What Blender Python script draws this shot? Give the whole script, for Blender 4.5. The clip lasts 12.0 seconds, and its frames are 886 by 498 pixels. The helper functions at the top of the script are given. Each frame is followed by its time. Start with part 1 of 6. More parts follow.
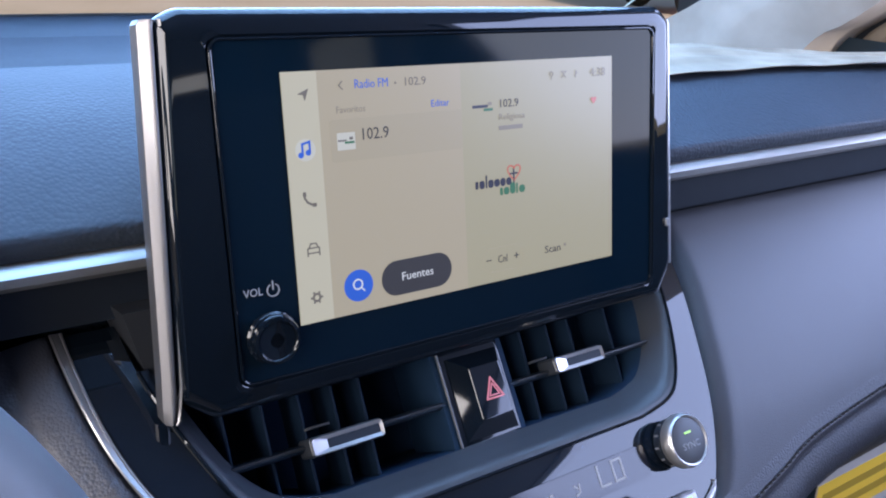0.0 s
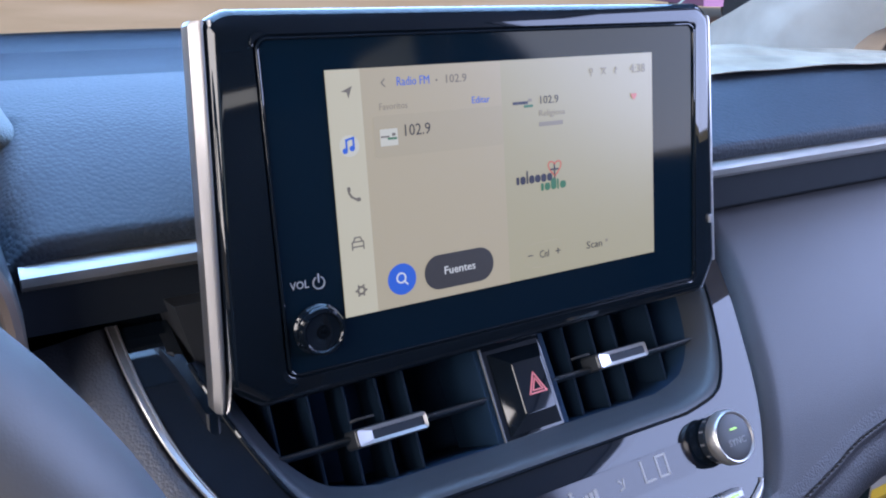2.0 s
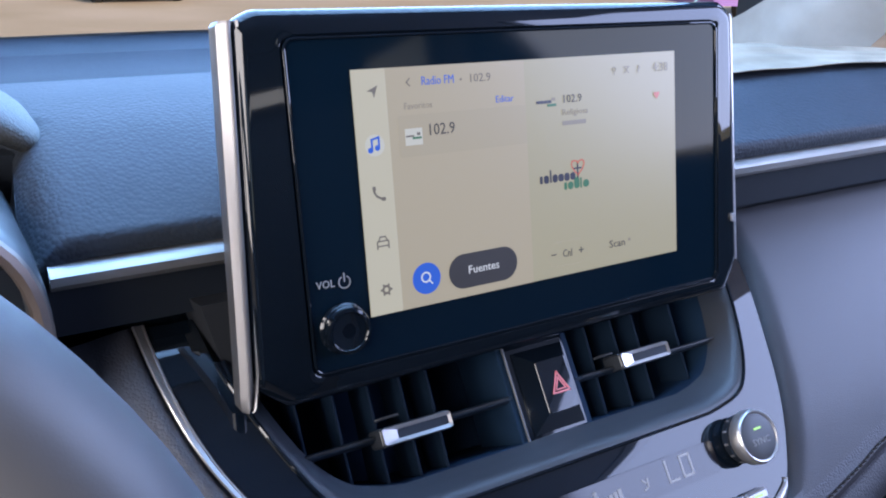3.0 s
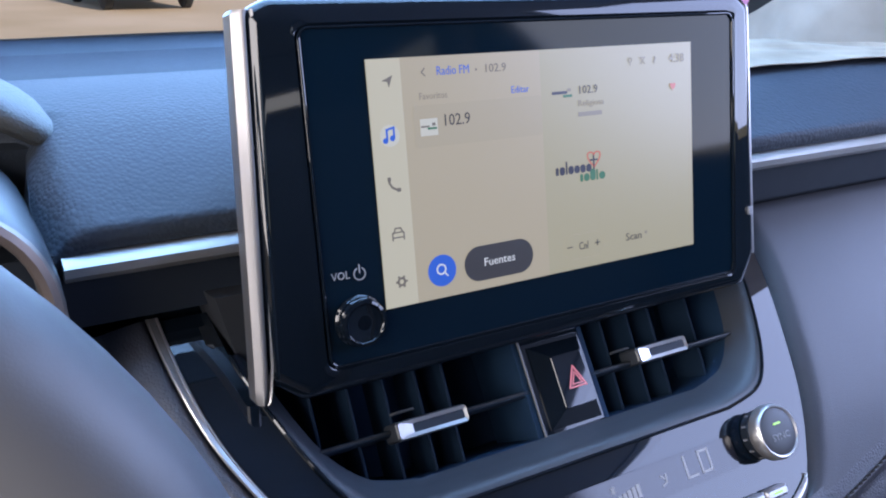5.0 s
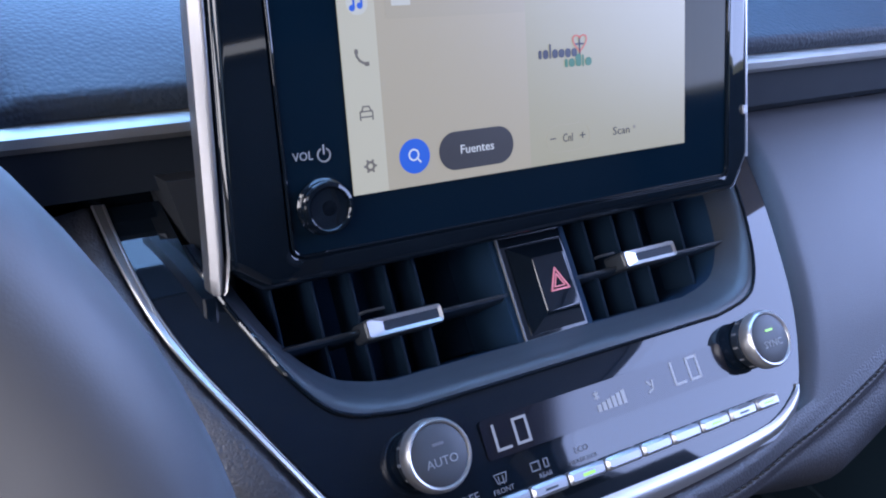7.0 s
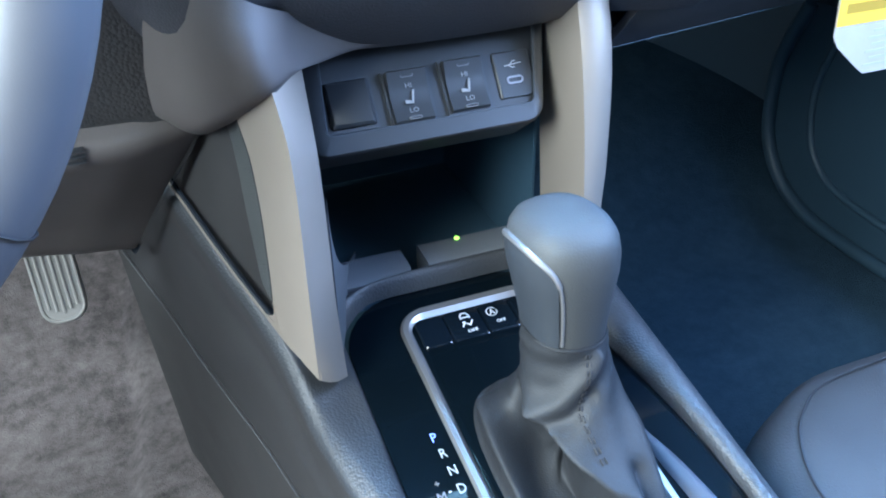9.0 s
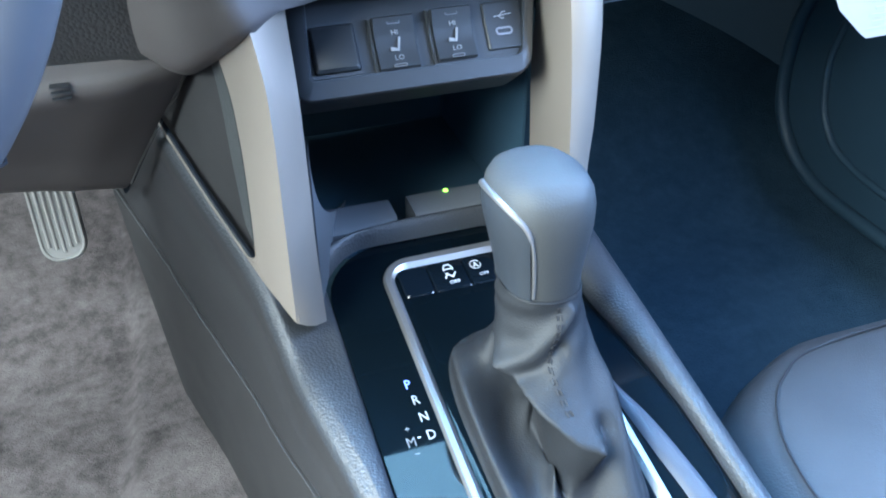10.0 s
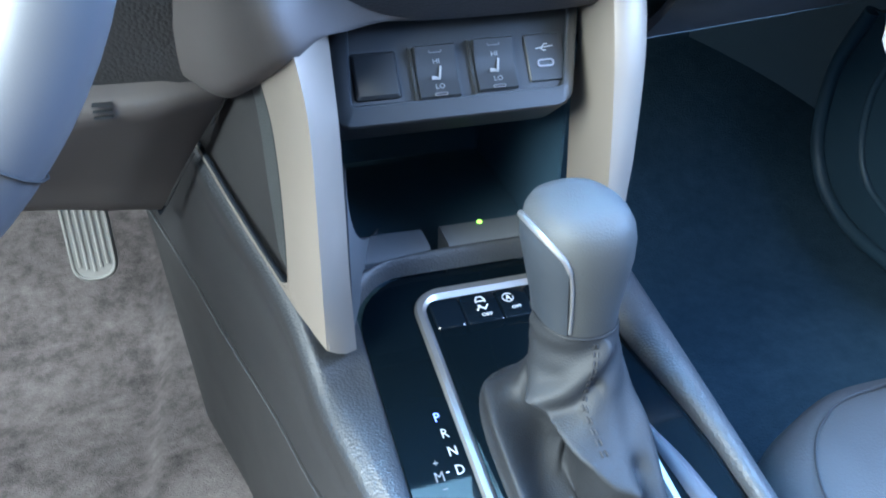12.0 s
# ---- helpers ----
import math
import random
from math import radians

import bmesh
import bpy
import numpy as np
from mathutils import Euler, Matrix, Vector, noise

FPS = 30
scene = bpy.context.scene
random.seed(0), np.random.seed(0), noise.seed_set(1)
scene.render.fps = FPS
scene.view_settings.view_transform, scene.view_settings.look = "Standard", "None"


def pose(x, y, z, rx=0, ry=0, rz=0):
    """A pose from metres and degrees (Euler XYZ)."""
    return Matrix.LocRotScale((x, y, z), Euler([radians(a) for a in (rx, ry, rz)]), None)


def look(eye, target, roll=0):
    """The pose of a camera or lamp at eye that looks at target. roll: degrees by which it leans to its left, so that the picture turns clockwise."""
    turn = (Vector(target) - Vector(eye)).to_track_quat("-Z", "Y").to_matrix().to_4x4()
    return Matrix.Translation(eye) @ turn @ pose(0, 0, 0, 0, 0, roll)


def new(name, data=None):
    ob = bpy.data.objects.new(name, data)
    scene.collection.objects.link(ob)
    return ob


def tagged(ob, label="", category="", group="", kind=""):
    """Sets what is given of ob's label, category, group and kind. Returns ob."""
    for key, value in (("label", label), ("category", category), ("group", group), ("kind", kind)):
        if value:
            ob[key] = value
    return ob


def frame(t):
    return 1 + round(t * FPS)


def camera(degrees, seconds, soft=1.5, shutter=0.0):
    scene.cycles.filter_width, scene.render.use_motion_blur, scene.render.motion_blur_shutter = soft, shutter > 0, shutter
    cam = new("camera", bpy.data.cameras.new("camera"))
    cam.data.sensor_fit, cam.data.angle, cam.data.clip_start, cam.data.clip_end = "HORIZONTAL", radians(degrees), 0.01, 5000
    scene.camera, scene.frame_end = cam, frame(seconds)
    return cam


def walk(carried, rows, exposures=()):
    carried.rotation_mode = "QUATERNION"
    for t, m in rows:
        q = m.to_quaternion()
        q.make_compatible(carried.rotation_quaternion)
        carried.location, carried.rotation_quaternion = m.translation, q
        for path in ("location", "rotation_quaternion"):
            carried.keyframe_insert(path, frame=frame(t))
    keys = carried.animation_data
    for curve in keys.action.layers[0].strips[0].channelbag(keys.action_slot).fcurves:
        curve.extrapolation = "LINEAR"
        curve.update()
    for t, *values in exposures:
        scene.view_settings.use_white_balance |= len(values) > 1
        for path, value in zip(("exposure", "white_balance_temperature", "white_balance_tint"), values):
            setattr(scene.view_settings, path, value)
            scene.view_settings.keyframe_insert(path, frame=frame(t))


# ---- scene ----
cam = camera(55.6, 12.0, 2.0)
PATH = [
    (0, (-0.2196, -0.2862, 0.1562), (0.852, 1.2423, -0.5617), 3.27),
    (0.5, (-0.2204, -0.2928, 0.1522), (0.7979, 1.2763, -0.5554), 2.86),
    (1, (-0.2204, -0.2942, 0.1482), (0.7846, 1.2866, -0.5525), 2.48),
    (1.5, (-0.2186, -0.2966, 0.1485), (0.7786, 1.2903, -0.5493), 2.14),
    (2, (-0.2227, -0.2942, 0.1501), (0.7635, 1.3028, -0.5405), 1.7),
    (2.5, (-0.2258, -0.2918, 0.1506), (0.7491, 1.3113, -0.5419), 1.5),
    (3, (-0.2285, -0.2913, 0.1492), (0.7387, 1.3182, -0.5393), 1.32),
    (5, (-0.2303, -0.2888, 0.1426), (0.721, 1.3348, -0.5347), 0.92),
    (5.5, (-0.2307, -0.2876, 0.1442), (0.7204, 1.338, -0.5288), 0.78),
    (6, (-0.2299, -0.2869, 0.1491), (0.723, 1.3366, -0.5266), 0.76),
    (6.5, (-0.2269, -0.2854, 0.1325), (0.7249, 1.3283, -0.5675), 0.88),
    (7, (-0.2182, -0.2796, 0.1053), (0.7468, 1.2972, -0.658), 1.47),
    (7.5, (-0.2076, -0.2863, 0.0645), (0.7502, 1.253, -0.7799), 1.78),
    (7.7, (-0.2087, -0.2904, 0.0446), (0.7609, 1.2096, -0.8553), 2.5),
    (9.3, (-0.1646, -0.4787, -0.0524), (0.4111, 1.1039, -1.1311), -1.25),
    (9.5, (-0.158, -0.4786, -0.051), (0.4079, 1.0909, -1.1539), -0.85),
    (10, (-0.1578, -0.4766, -0.0525), (0.4002, 1.0782, -1.18), 0.09),
    (10.5, (-0.1573, -0.4754, -0.0572), (0.3952, 1.0824, -1.1834), 0.61),
    (11, (-0.1593, -0.474, -0.0575), (0.4023, 1.086, -1.1759), 1),
    (11.5, (-0.1598, -0.473, -0.0567), (0.4014, 1.0956, -1.1633), 1.13),
    (12, (-0.1634, -0.4703, -0.0576), (0.3588, 1.1429, -1.1181), 0.97),
]
walk(cam, [(t, look(eye, target, roll)) for t, eye, target, roll in PATH],
     [(0.0, -0.04, 5520, 15), (6.4, -0.04, 5520, 15), (7.6, 0.10, 4700, 18), (9.3, 2.05, 4740, -4), (12.0, 2.1, 4740, -4)])

# ---- daylight ----
world = bpy.data.worlds.new("sky")
scene.world = world
world.use_nodes = True
wn = world.node_tree.nodes
sky = wn.new("ShaderNodeTexSky")
sky.sky_type, sky.sun_disc = "NISHITA", False
sky.sun_elevation, sky.sun_rotation = radians(24), radians(168.4)
sky.air_density, sky.dust_density = 1.0, 1.0
wn["Background"].inputs["Strength"].default_value = 0.15
world.node_tree.links.new(sky.outputs[0], wn["Background"].inputs[0])
sun = new("sun", bpy.data.lights.new("sun", "SUN"))
sun.data.energy, sun.data.angle, sun.data.color = 5.0, radians(0.5), (1.0, 0.9, 0.76)
sun.matrix_world = look((0.20, -0.97, 0.44), (0, 0, 0))


def window_light(name, centre, target, w, h, watts, colour):
    lamp = new(name, bpy.data.lights.new(name, "AREA"))
    lamp.data.shape, lamp.data.size, lamp.data.size_y = "RECTANGLE", w, h
    lamp.data.energy, lamp.data.color = watts, colour
    lamp.matrix_world = look(centre, target)
    return lamp


window_light("windshield_daylight", (0.09, 0.30, 0.36), (0.09, -0.28, -0.44), 0.80, 0.85, 16.8, (0.40, 0.65, 1.0))
window_light("driver_window_daylight", (-0.77, -0.30, 0.22), (-0.1, -0.18, -0.35), 0.9, 0.54, 23.0, (1.0, 0.86, 0.70))
window_light("passenger_window_daylight", (0.79, -0.535, 0.340), (0.0, -0.535, 0.340), 1.31, 0.53, 20.0, (0.66, 0.72, 1.0))


# ---- materials ----
def material(name, colour, rough=0.5, metal=0.0, spec=0.5, coat=0.0):
    m = bpy.data.materials.new(name)
    m.use_nodes = True
    b = m.node_tree.nodes["Principled BSDF"]
    b.inputs["Base Color"].default_value = (*colour, 1)
    b.inputs["Roughness"].default_value, b.inputs["Metallic"].default_value = rough, metal
    b.inputs["Specular IOR Level"].default_value, b.inputs["Coat Weight"].default_value = spec, coat
    return m


def nodes_of(m):
    return m.node_tree.nodes, m.node_tree.links, m.node_tree.nodes["Principled BSDF"]


def coords(m, scale=(1, 1, 1)):
    n, l, b = nodes_of(m)
    g = n.new("ShaderNodeNewGeometry")
    s = n.new("ShaderNodeMapping")
    s.inputs["Scale"].default_value = scale
    l.new(g.outputs["Position"], s.inputs["Vector"])
    return s.outputs["Vector"]


def vary_colour(m, a, b2, scale, detail=4.0, low=0.35, high=0.65, stretch=(1, 1, 1), rough=0.5):
    n, l, b = nodes_of(m)
    t = n.new("ShaderNodeTexNoise")
    t.inputs["Scale"].default_value, t.inputs["Detail"].default_value = scale, detail
    t.inputs["Roughness"].default_value = rough
    l.new(coords(m, stretch), t.inputs["Vector"])
    r = n.new("ShaderNodeValToRGB")
    r.color_ramp.elements[0].position, r.color_ramp.elements[1].position = low, high
    r.color_ramp.elements[0].color, r.color_ramp.elements[1].color = (*a, 1), (*b2, 1)
    l.new(t.outputs["Fac"], r.inputs["Fac"])
    l.new(r.outputs["Color"], b.inputs["Base Color"])
    return m


def fibres(m, a, b2):
    """Carpet: fine mottled fibres over broad lighter and darker patches."""
    n, l, b = nodes_of(m)
    fine, broad = n.new("ShaderNodeTexNoise"), n.new("ShaderNodeTexNoise")
    fine.inputs["Scale"].default_value, fine.inputs["Detail"].default_value, fine.inputs["Roughness"].default_value = 70, 12.0, 0.76
    broad.inputs["Scale"].default_value, broad.inputs["Detail"].default_value, broad.inputs["Distortion"].default_value = 17, 5.0, 0.8
    v = coords(m)
    l.new(v, fine.inputs["Vector"])
    l.new(v, broad.inputs["Vector"])
    mix = n.new("ShaderNodeMix")
    mix.inputs["Factor"].default_value = 0.36
    l.new(fine.outputs["Fac"], mix.inputs[2])
    l.new(broad.outputs["Fac"], mix.inputs[3])
    r = n.new("ShaderNodeValToRGB")
    r.color_ramp.elements[0].position, r.color_ramp.elements[1].position = 0.36, 0.64
    r.color_ramp.elements[0].color, r.color_ramp.elements[1].color = (*a, 1), (*b2, 1)
    l.new(mix.outputs[0], r.inputs["Fac"])
    l.new(r.outputs["Color"], b.inputs["Base Color"])
    return m


def vary_rough(m, low, high, scale):
    n, l, b = nodes_of(m)
    t = n.new("ShaderNodeTexNoise")
    t.inputs["Scale"].default_value, t.inputs["Detail"].default_value = scale, 5.0
    l.new(coords(m), t.inputs["Vector"])
    r = n.new("ShaderNodeMapRange")
    r.inputs["To Min"].default_value, r.inputs["To Max"].default_value = low, high
    l.new(t.outputs["Fac"], r.inputs["Value"])
    l.new(r.outputs["Result"], b.inputs["Roughness"])
    return m


def grain(m, scale, strength, distance, kind="voronoi", stretch=(1, 1, 1)):
    """Fine relief: leather cells or plain noise."""
    n, l, b = nodes_of(m)
    v = coords(m, stretch)
    if kind == "voronoi":
        t = n.new("ShaderNodeTexVoronoi")
        t.feature = "F1"
        t.inputs["Scale"].default_value = scale
        w = n.new("ShaderNodeTexNoise")
        w.inputs["Scale"].default_value = scale * 0.6
        mix = n.new("ShaderNodeMix")
        mix.data_type = "VECTOR"
        mix.inputs["Factor"].default_value = 0.25 / scale
        l.new(v, w.inputs["Vector"])
        l.new(v, mix.inputs[4])
        l.new(w.outputs["Color"], mix.inputs[5])
        l.new(mix.outputs[1], t.inputs["Vector"])
        out = t.outputs["Distance"]
    else:
        t = n.new("ShaderNodeTexNoise")
        t.inputs["Scale"].default_value, t.inputs["Detail"].default_value = scale, 6.0
        l.new(v, t.inputs["Vector"])
        out = t.outputs["Fac"]
    p = n.new("ShaderNodeBump")
    p.inputs["Strength"].default_value, p.inputs["Distance"].default_value = strength, distance
    p.invert = kind == "voronoi"
    l.new(out, p.inputs["Height"])
    l.new(p.outputs["Normal"], b.inputs["Normal"])
    return m


def glow(name, colour, strength=1.0, rough=0.3):
    m = material(name, (0.02, 0.02, 0.02), rough)
    b = m.node_tree.nodes["Principled BSDF"]
    b.inputs["Emission Color"].default_value, b.inputs["Emission Strength"].default_value = (*colour, 1), strength
    return m


# Dark grey pad; the sky's blue on it is put into its colour.
PAD = grain(vary_colour(material("soft_grained_dash", (0.021, 0.027, 0.038), 0.65, spec=0.22), (0.019, 0.025, 0.035), (0.024, 0.030, 0.041), 9), 500, 0.85, 0.0005, "voronoi", (1, 0.62, 1))
LEATHER = grain(vary_colour(material("grey_leatherette", (0.031, 0.032, 0.040), 0.5), (0.029, 0.030, 0.038), (0.035, 0.036, 0.044), 7), 800, 0.8, 0.0003)
FASCIA = grain(vary_colour(material("fine_grey_leatherette", (0.0265, 0.0270, 0.0335), 0.5), (0.0245, 0.025, 0.0315), (0.029, 0.0295, 0.036), 7), 1500, 0.35, 0.0002)
CONSOLE = grain(vary_colour(material("console_leatherette", (0.027, 0.029, 0.033), 0.48, spec=0.5), (0.025, 0.027, 0.031), (0.030, 0.032, 0.036), 11), 620, 0.75, 0.0004)
SIDE_VINYL = grain(vary_colour(material("dark_side_vinyl", (0.025, 0.0245, 0.0255), 0.5, spec=0.4), (0.0225, 0.022, 0.023), (0.028, 0.0275, 0.0285), 11), 950, 0.4, 0.0002)
KNEE = grain(vary_colour(material("dark_grained_vinyl", (0.026, 0.025, 0.025), 0.4), (0.023, 0.022, 0.022), (0.030, 0.029, 0.029), 15), 480, 1.0, 0.0005)
# Tray lip and flank, lightened in place of blocked sky light.
TRAY_LIT = grain(vary_rough(material("lit_tray_plastic", (0.085, 0.09, 0.1), 0.5), 0.45, 0.55, 30), 1200, 0.3, 0.0003, "noise")
SIDE_PLASTIC = grain(vary_rough(material("dark_side_plastic", (0.03, 0.029, 0.029), 0.55, spec=0.35), 0.48, 0.6, 30), 1400, 0.3, 0.0002, "noise")
PLASTIC = grain(vary_rough(material("grey_hard_plastic", (0.048, 0.048, 0.052), 0.55, spec=0.3), 0.48, 0.6, 30), 1400, 0.25, 0.0002, "noise")
KNEE_PLASTIC = grain(vary_rough(material("brown_grey_hard_plastic", (0.072, 0.064, 0.061), 0.55, spec=0.35), 0.48, 0.6, 30), 1100, 0.35, 0.0002, "noise")
DARK = grain(vary_rough(material("black_plastic", (0.023, 0.025, 0.029), 0.45), 0.38, 0.52, 40), 1500, 0.15, 0.0002, "noise")
# Flat black of small parts, and of the pieces that stand for shade.
NAVY_BLACK = vary_rough(material("flat_black_and_shade", (0.007, 0.0105, 0.017), 0.6, spec=0.3), 0.55, 0.7, 30)
SATIN = vary_rough(material("satin_black_plastic", (0.028, 0.032, 0.039), 0.42), 0.35, 0.45, 25)
GLOSS = vary_rough(material("piano_black", (0.0035, 0.0058, 0.0095), 0.035, 0.0, 0.46), 0.02, 0.045, 14)
GATE_GLOSS = vary_rough(material("black_gear_panel", (0.0022, 0.004, 0.006), 0.05, 0.0, 0.19), 0.03, 0.07, 14)
GATE_GLOSS.node_tree.nodes["Principled BSDF"].inputs["Specular Tint"].default_value = (1.0, 0.88, 0.68, 1)
DASH_TOP = grain(vary_colour(material("matt_dash_top", (0.021, 0.027, 0.037), 0.8, spec=0.12), (0.019, 0.025, 0.034), (0.024, 0.030, 0.041), 9), 900, 0.6, 0.0004, "noise")
GLASS_BLACK = vary_rough(material("black_display_glass", (0.0025, 0.0075, 0.015), 0.06, spec=0.18), 0.04, 0.09, 8)
GLASS_BLACK.node_tree.nodes["Principled BSDF"].inputs["Specular Tint"].default_value = (0.95, 0.84, 0.60, 1)
SILVER = vary_rough(material("satin_silver_trim", (0.46, 0.445, 0.44), 0.33, 0.85), 0.28, 0.38, 30)
TRIM = vary_rough(material("satin_grey_metal", (0.23, 0.222, 0.222), 0.38, 0.85), 0.33, 0.43, 30)
STRIP = vary_rough(material("brushed_dash_strip", (0.38, 0.365, 0.345), 0.38, 0.85), 0.32, 0.42, 30)
HOOD_GREY = grain(vary_colour(material("coarse_grained_hood", (0.055, 0.058, 0.058), 0.55), (0.05, 0.053, 0.053), (0.062, 0.065, 0.065), 20), 850, 0.9, 0.0005)
CHAMPAGNE = vary_rough(material("champagne_silver_paint", (0.335, 0.292, 0.245), 0.46, 0.55), 0.44, 0.54, 50)
# Black tray plastic; the navy haze in the tray is put into its colour.
TRAY_HAZED = grain(vary_rough(material("hazed_tray_plastic", (0.034, 0.060, 0.086), 0.5, spec=0.4), 0.42, 0.55, 30), 1200, 0.2, 0.0003, "noise")
SATIN_STRIP = vary_rough(material("satin_side_strip", (0.055, 0.058, 0.07), 0.55, 0.0, 0.18), 0.36, 0.48, 30)
BEZEL = vary_rough(material("satin_gate_metal", (0.30, 0.295, 0.295), 0.4, 0.8), 0.34, 0.46, 30)
SWITCH_GREY = grain(vary_rough(material("dark_switch_plastic", (0.0165, 0.0180, 0.0205), 0.4, spec=0.5), 0.35, 0.46, 25), 1500, 0.15, 0.0002, "noise")
# Black vent parts; the navy haze over the dark vents is in their colours.
VANE = vary_rough(material("hazed_black_vane", (0.0070, 0.0155, 0.031), 0.7, spec=0.1), 0.6, 0.75, 30)
SLAT = vary_rough(material("hazed_black_slat", (0.012, 0.021, 0.036), 0.55, spec=0.3), 0.5, 0.62, 30)
VENT_DEEP = vary_rough(material("hazed_vent_duct", (0.010, 0.024, 0.050), 0.75, spec=0.1), 0.65, 0.8, 30)
CHROME = vary_rough(material("bright_chrome", (0.8, 0.8, 0.82), 0.14, 1.0), 0.1, 0.2, 60)
KEY = material("silver_key", (0.31, 0.31, 0.325), 0.32, 0.75)
KNOB_FACE = material("dark_grey_knob_face", (0.035, 0.037, 0.043), 0.5)
SOFT_PRINT = material("soft_white_print", (0.32, 0.33, 0.35), 0.5)
FAINT_PRINT = material("mid_grey_print", (0.20, 0.205, 0.215), 0.55)
PRINT = material("white_print", (0.55, 0.55, 0.57), 0.5)
DIM_PRINT = material("grey_print", (0.11, 0.11, 0.12), 0.5)
WHEEL = grain(vary_colour(material("wheel_rim_leather", (0.068, 0.069, 0.076), 0.45), (0.063, 0.064, 0.071), (0.075, 0.075, 0.082), 12), 1200, 0.15, 0.0001)
RIM = grain(vary_colour(material("lever_leather", (0.04, 0.041, 0.042), 0.62, spec=0.32), (0.037, 0.038, 0.039), (0.045, 0.046, 0.046), 12), 900, 0.45, 0.0002)
BOOT = grain(vary_colour(material("black_leather_boot", (0.0170, 0.0180, 0.0205), 0.58, spec=0.26), (0.0140, 0.0148, 0.0172), (0.0205, 0.0215, 0.024), 20), 1000, 0.6, 0.0002)
THREAD = material("dark_thread", (0.008, 0.008, 0.01), 0.7)
SEAT = grain(vary_colour(material("grey_seat_leatherette", (0.038, 0.0385, 0.041), 0.58, spec=0.3), (0.033, 0.0335, 0.036), (0.044, 0.0445, 0.047), 8), 700, 0.4, 0.0003)
# Driver's carpet, lightened in place of side light that falls short.
CARPET = grain(fibres(material("charcoal_carpet", (0.114, 0.101, 0.099), 0.95, spec=0.1), (0.051, 0.0445, 0.044), (0.174, 0.154, 0.150)), 700, 1.0, 0.0016, "noise")
# Footwell shade and haze over the passenger's carpet, put into a navy copy.
SHADED_CARPET = grain(fibres(material("shaded_carpet", (0.026, 0.045, 0.067), 0.95, spec=0.1), (0.020, 0.037, 0.056), (0.033, 0.056, 0.080)), 420, 1.0, 0.002, "noise")
# Dark plastic; the navy haze over the footwell is put into its colour.
DOOR_HAZED = grain(vary_rough(material("hazed_door_plastic", (0.025, 0.045, 0.066), 0.5, spec=0.4), 0.42, 0.58, 20), 1200, 0.2, 0.0002, "noise")
HEADLINER = grain(vary_colour(material("light_grey_trim_fabric", (0.36, 0.30, 0.235), 0.85), (0.33, 0.275, 0.215), (0.39, 0.325, 0.255), 20), 900, 0.2, 0.0004, "noise")
# Unseen roof fabric, darkened so the glossy panels reflect a dim roof.
SHADED_LINING = grain(vary_colour(material("shaded_roof_fabric", (0.10, 0.10, 0.105), 0.9), (0.09, 0.09, 0.095), (0.115, 0.115, 0.12), 20), 900, 0.2, 0.0004, "noise")
# Pedal rubber, lightened along with the carpet around it.
PEDAL = grain(material("ribbed_rubber_pedal", (0.27, 0.26, 0.245), 0.5), 700, 0.2, 0.0003, "noise")
FILM = vary_colour(material("pale_plastic_film", (0.26, 0.21, 0.15), 0.3), (0.20, 0.16, 0.115), (0.32, 0.26, 0.19), 30)
BRONZE = vary_rough(material("bronze_satin_metal", (0.22, 0.18, 0.16), 0.38, 0.8), 0.33, 0.43, 30)
CARD = vary_colour(material("white_card_stock", (0.38, 0.365, 0.35), 0.6), (0.36, 0.345, 0.33), (0.41, 0.395, 0.38), 30)
OCHRE = material("ochre_print", (0.36, 0.24, 0.02), 0.6)
PALE_PRINT = material("pale_grey_print", (0.36, 0.37, 0.38), 0.6)
YELLOW = material("yellow_print", (0.75, 0.5, 0.04), 0.6)
GROUND = grain(vary_colour(material("sunlit_concrete", (0.62, 0.45, 0.27), 0.9), (0.55, 0.39, 0.22), (0.68, 0.5, 0.32), 0.35, 8.0), 6, 0.3, 0.01, "noise")
FRIT = material("black_glass_border", (0.01, 0.009, 0.008), 0.4)
GLASS = material("clear_glass", (1, 1, 1), 0.0)
GLASS.node_tree.nodes["Principled BSDF"].inputs["Transmission Weight"].default_value = 1.0
GLASS.node_tree.nodes["Principled BSDF"].inputs["IOR"].default_value = 1.1
TYRE = material("tyre_rubber", (0.02, 0.02, 0.02), 0.8)

UI_PAGE = glow("screen_page", (0.73, 0.635, 0.39), 0.53)
UI_SIDE = glow("screen_sidebar", (0.87, 0.775, 0.54), 0.60)
UI_LIST = glow("screen_list_page", (0.74, 0.615, 0.405), 0.57)
UI_ROW = glow("screen_highlight", (0.70, 0.583, 0.385), 0.57)
UI_CARD = glow("screen_white_tile", (0.9, 0.85, 0.7), 0.62)
UI_DARK = glow("screen_dark_grey", (0.05, 0.045, 0.05), 0.6)
UI_GREY = glow("screen_grey", (0.26, 0.22, 0.18), 0.6)
UI_FAINT = glow("screen_faint_grey", (0.40, 0.34, 0.26), 0.6)
UI_BLUE = glow("screen_blue", (0.03, 0.13, 0.66), 0.8)
UI_WHITE = glow("screen_white", (0.85, 0.83, 0.8), 0.8)
UI_RED = glow("screen_red", (0.75, 0.16, 0.1), 0.7)
UI_GREEN = glow("screen_green", (0.05, 0.24, 0.1), 0.6)
UI_NAVY = glow("screen_navy", (0.02, 0.02, 0.06), 0.6)
LCD = glow("climate_display_digits", (0.72, 0.72, 0.8), 0.36)
LCD_BACK = material("climate_display_window", (0.009, 0.009, 0.013), 0.08, spec=0.4)
LED_GREEN = glow("green_indicator", (0.45, 0.9, 0.05), 1.2)
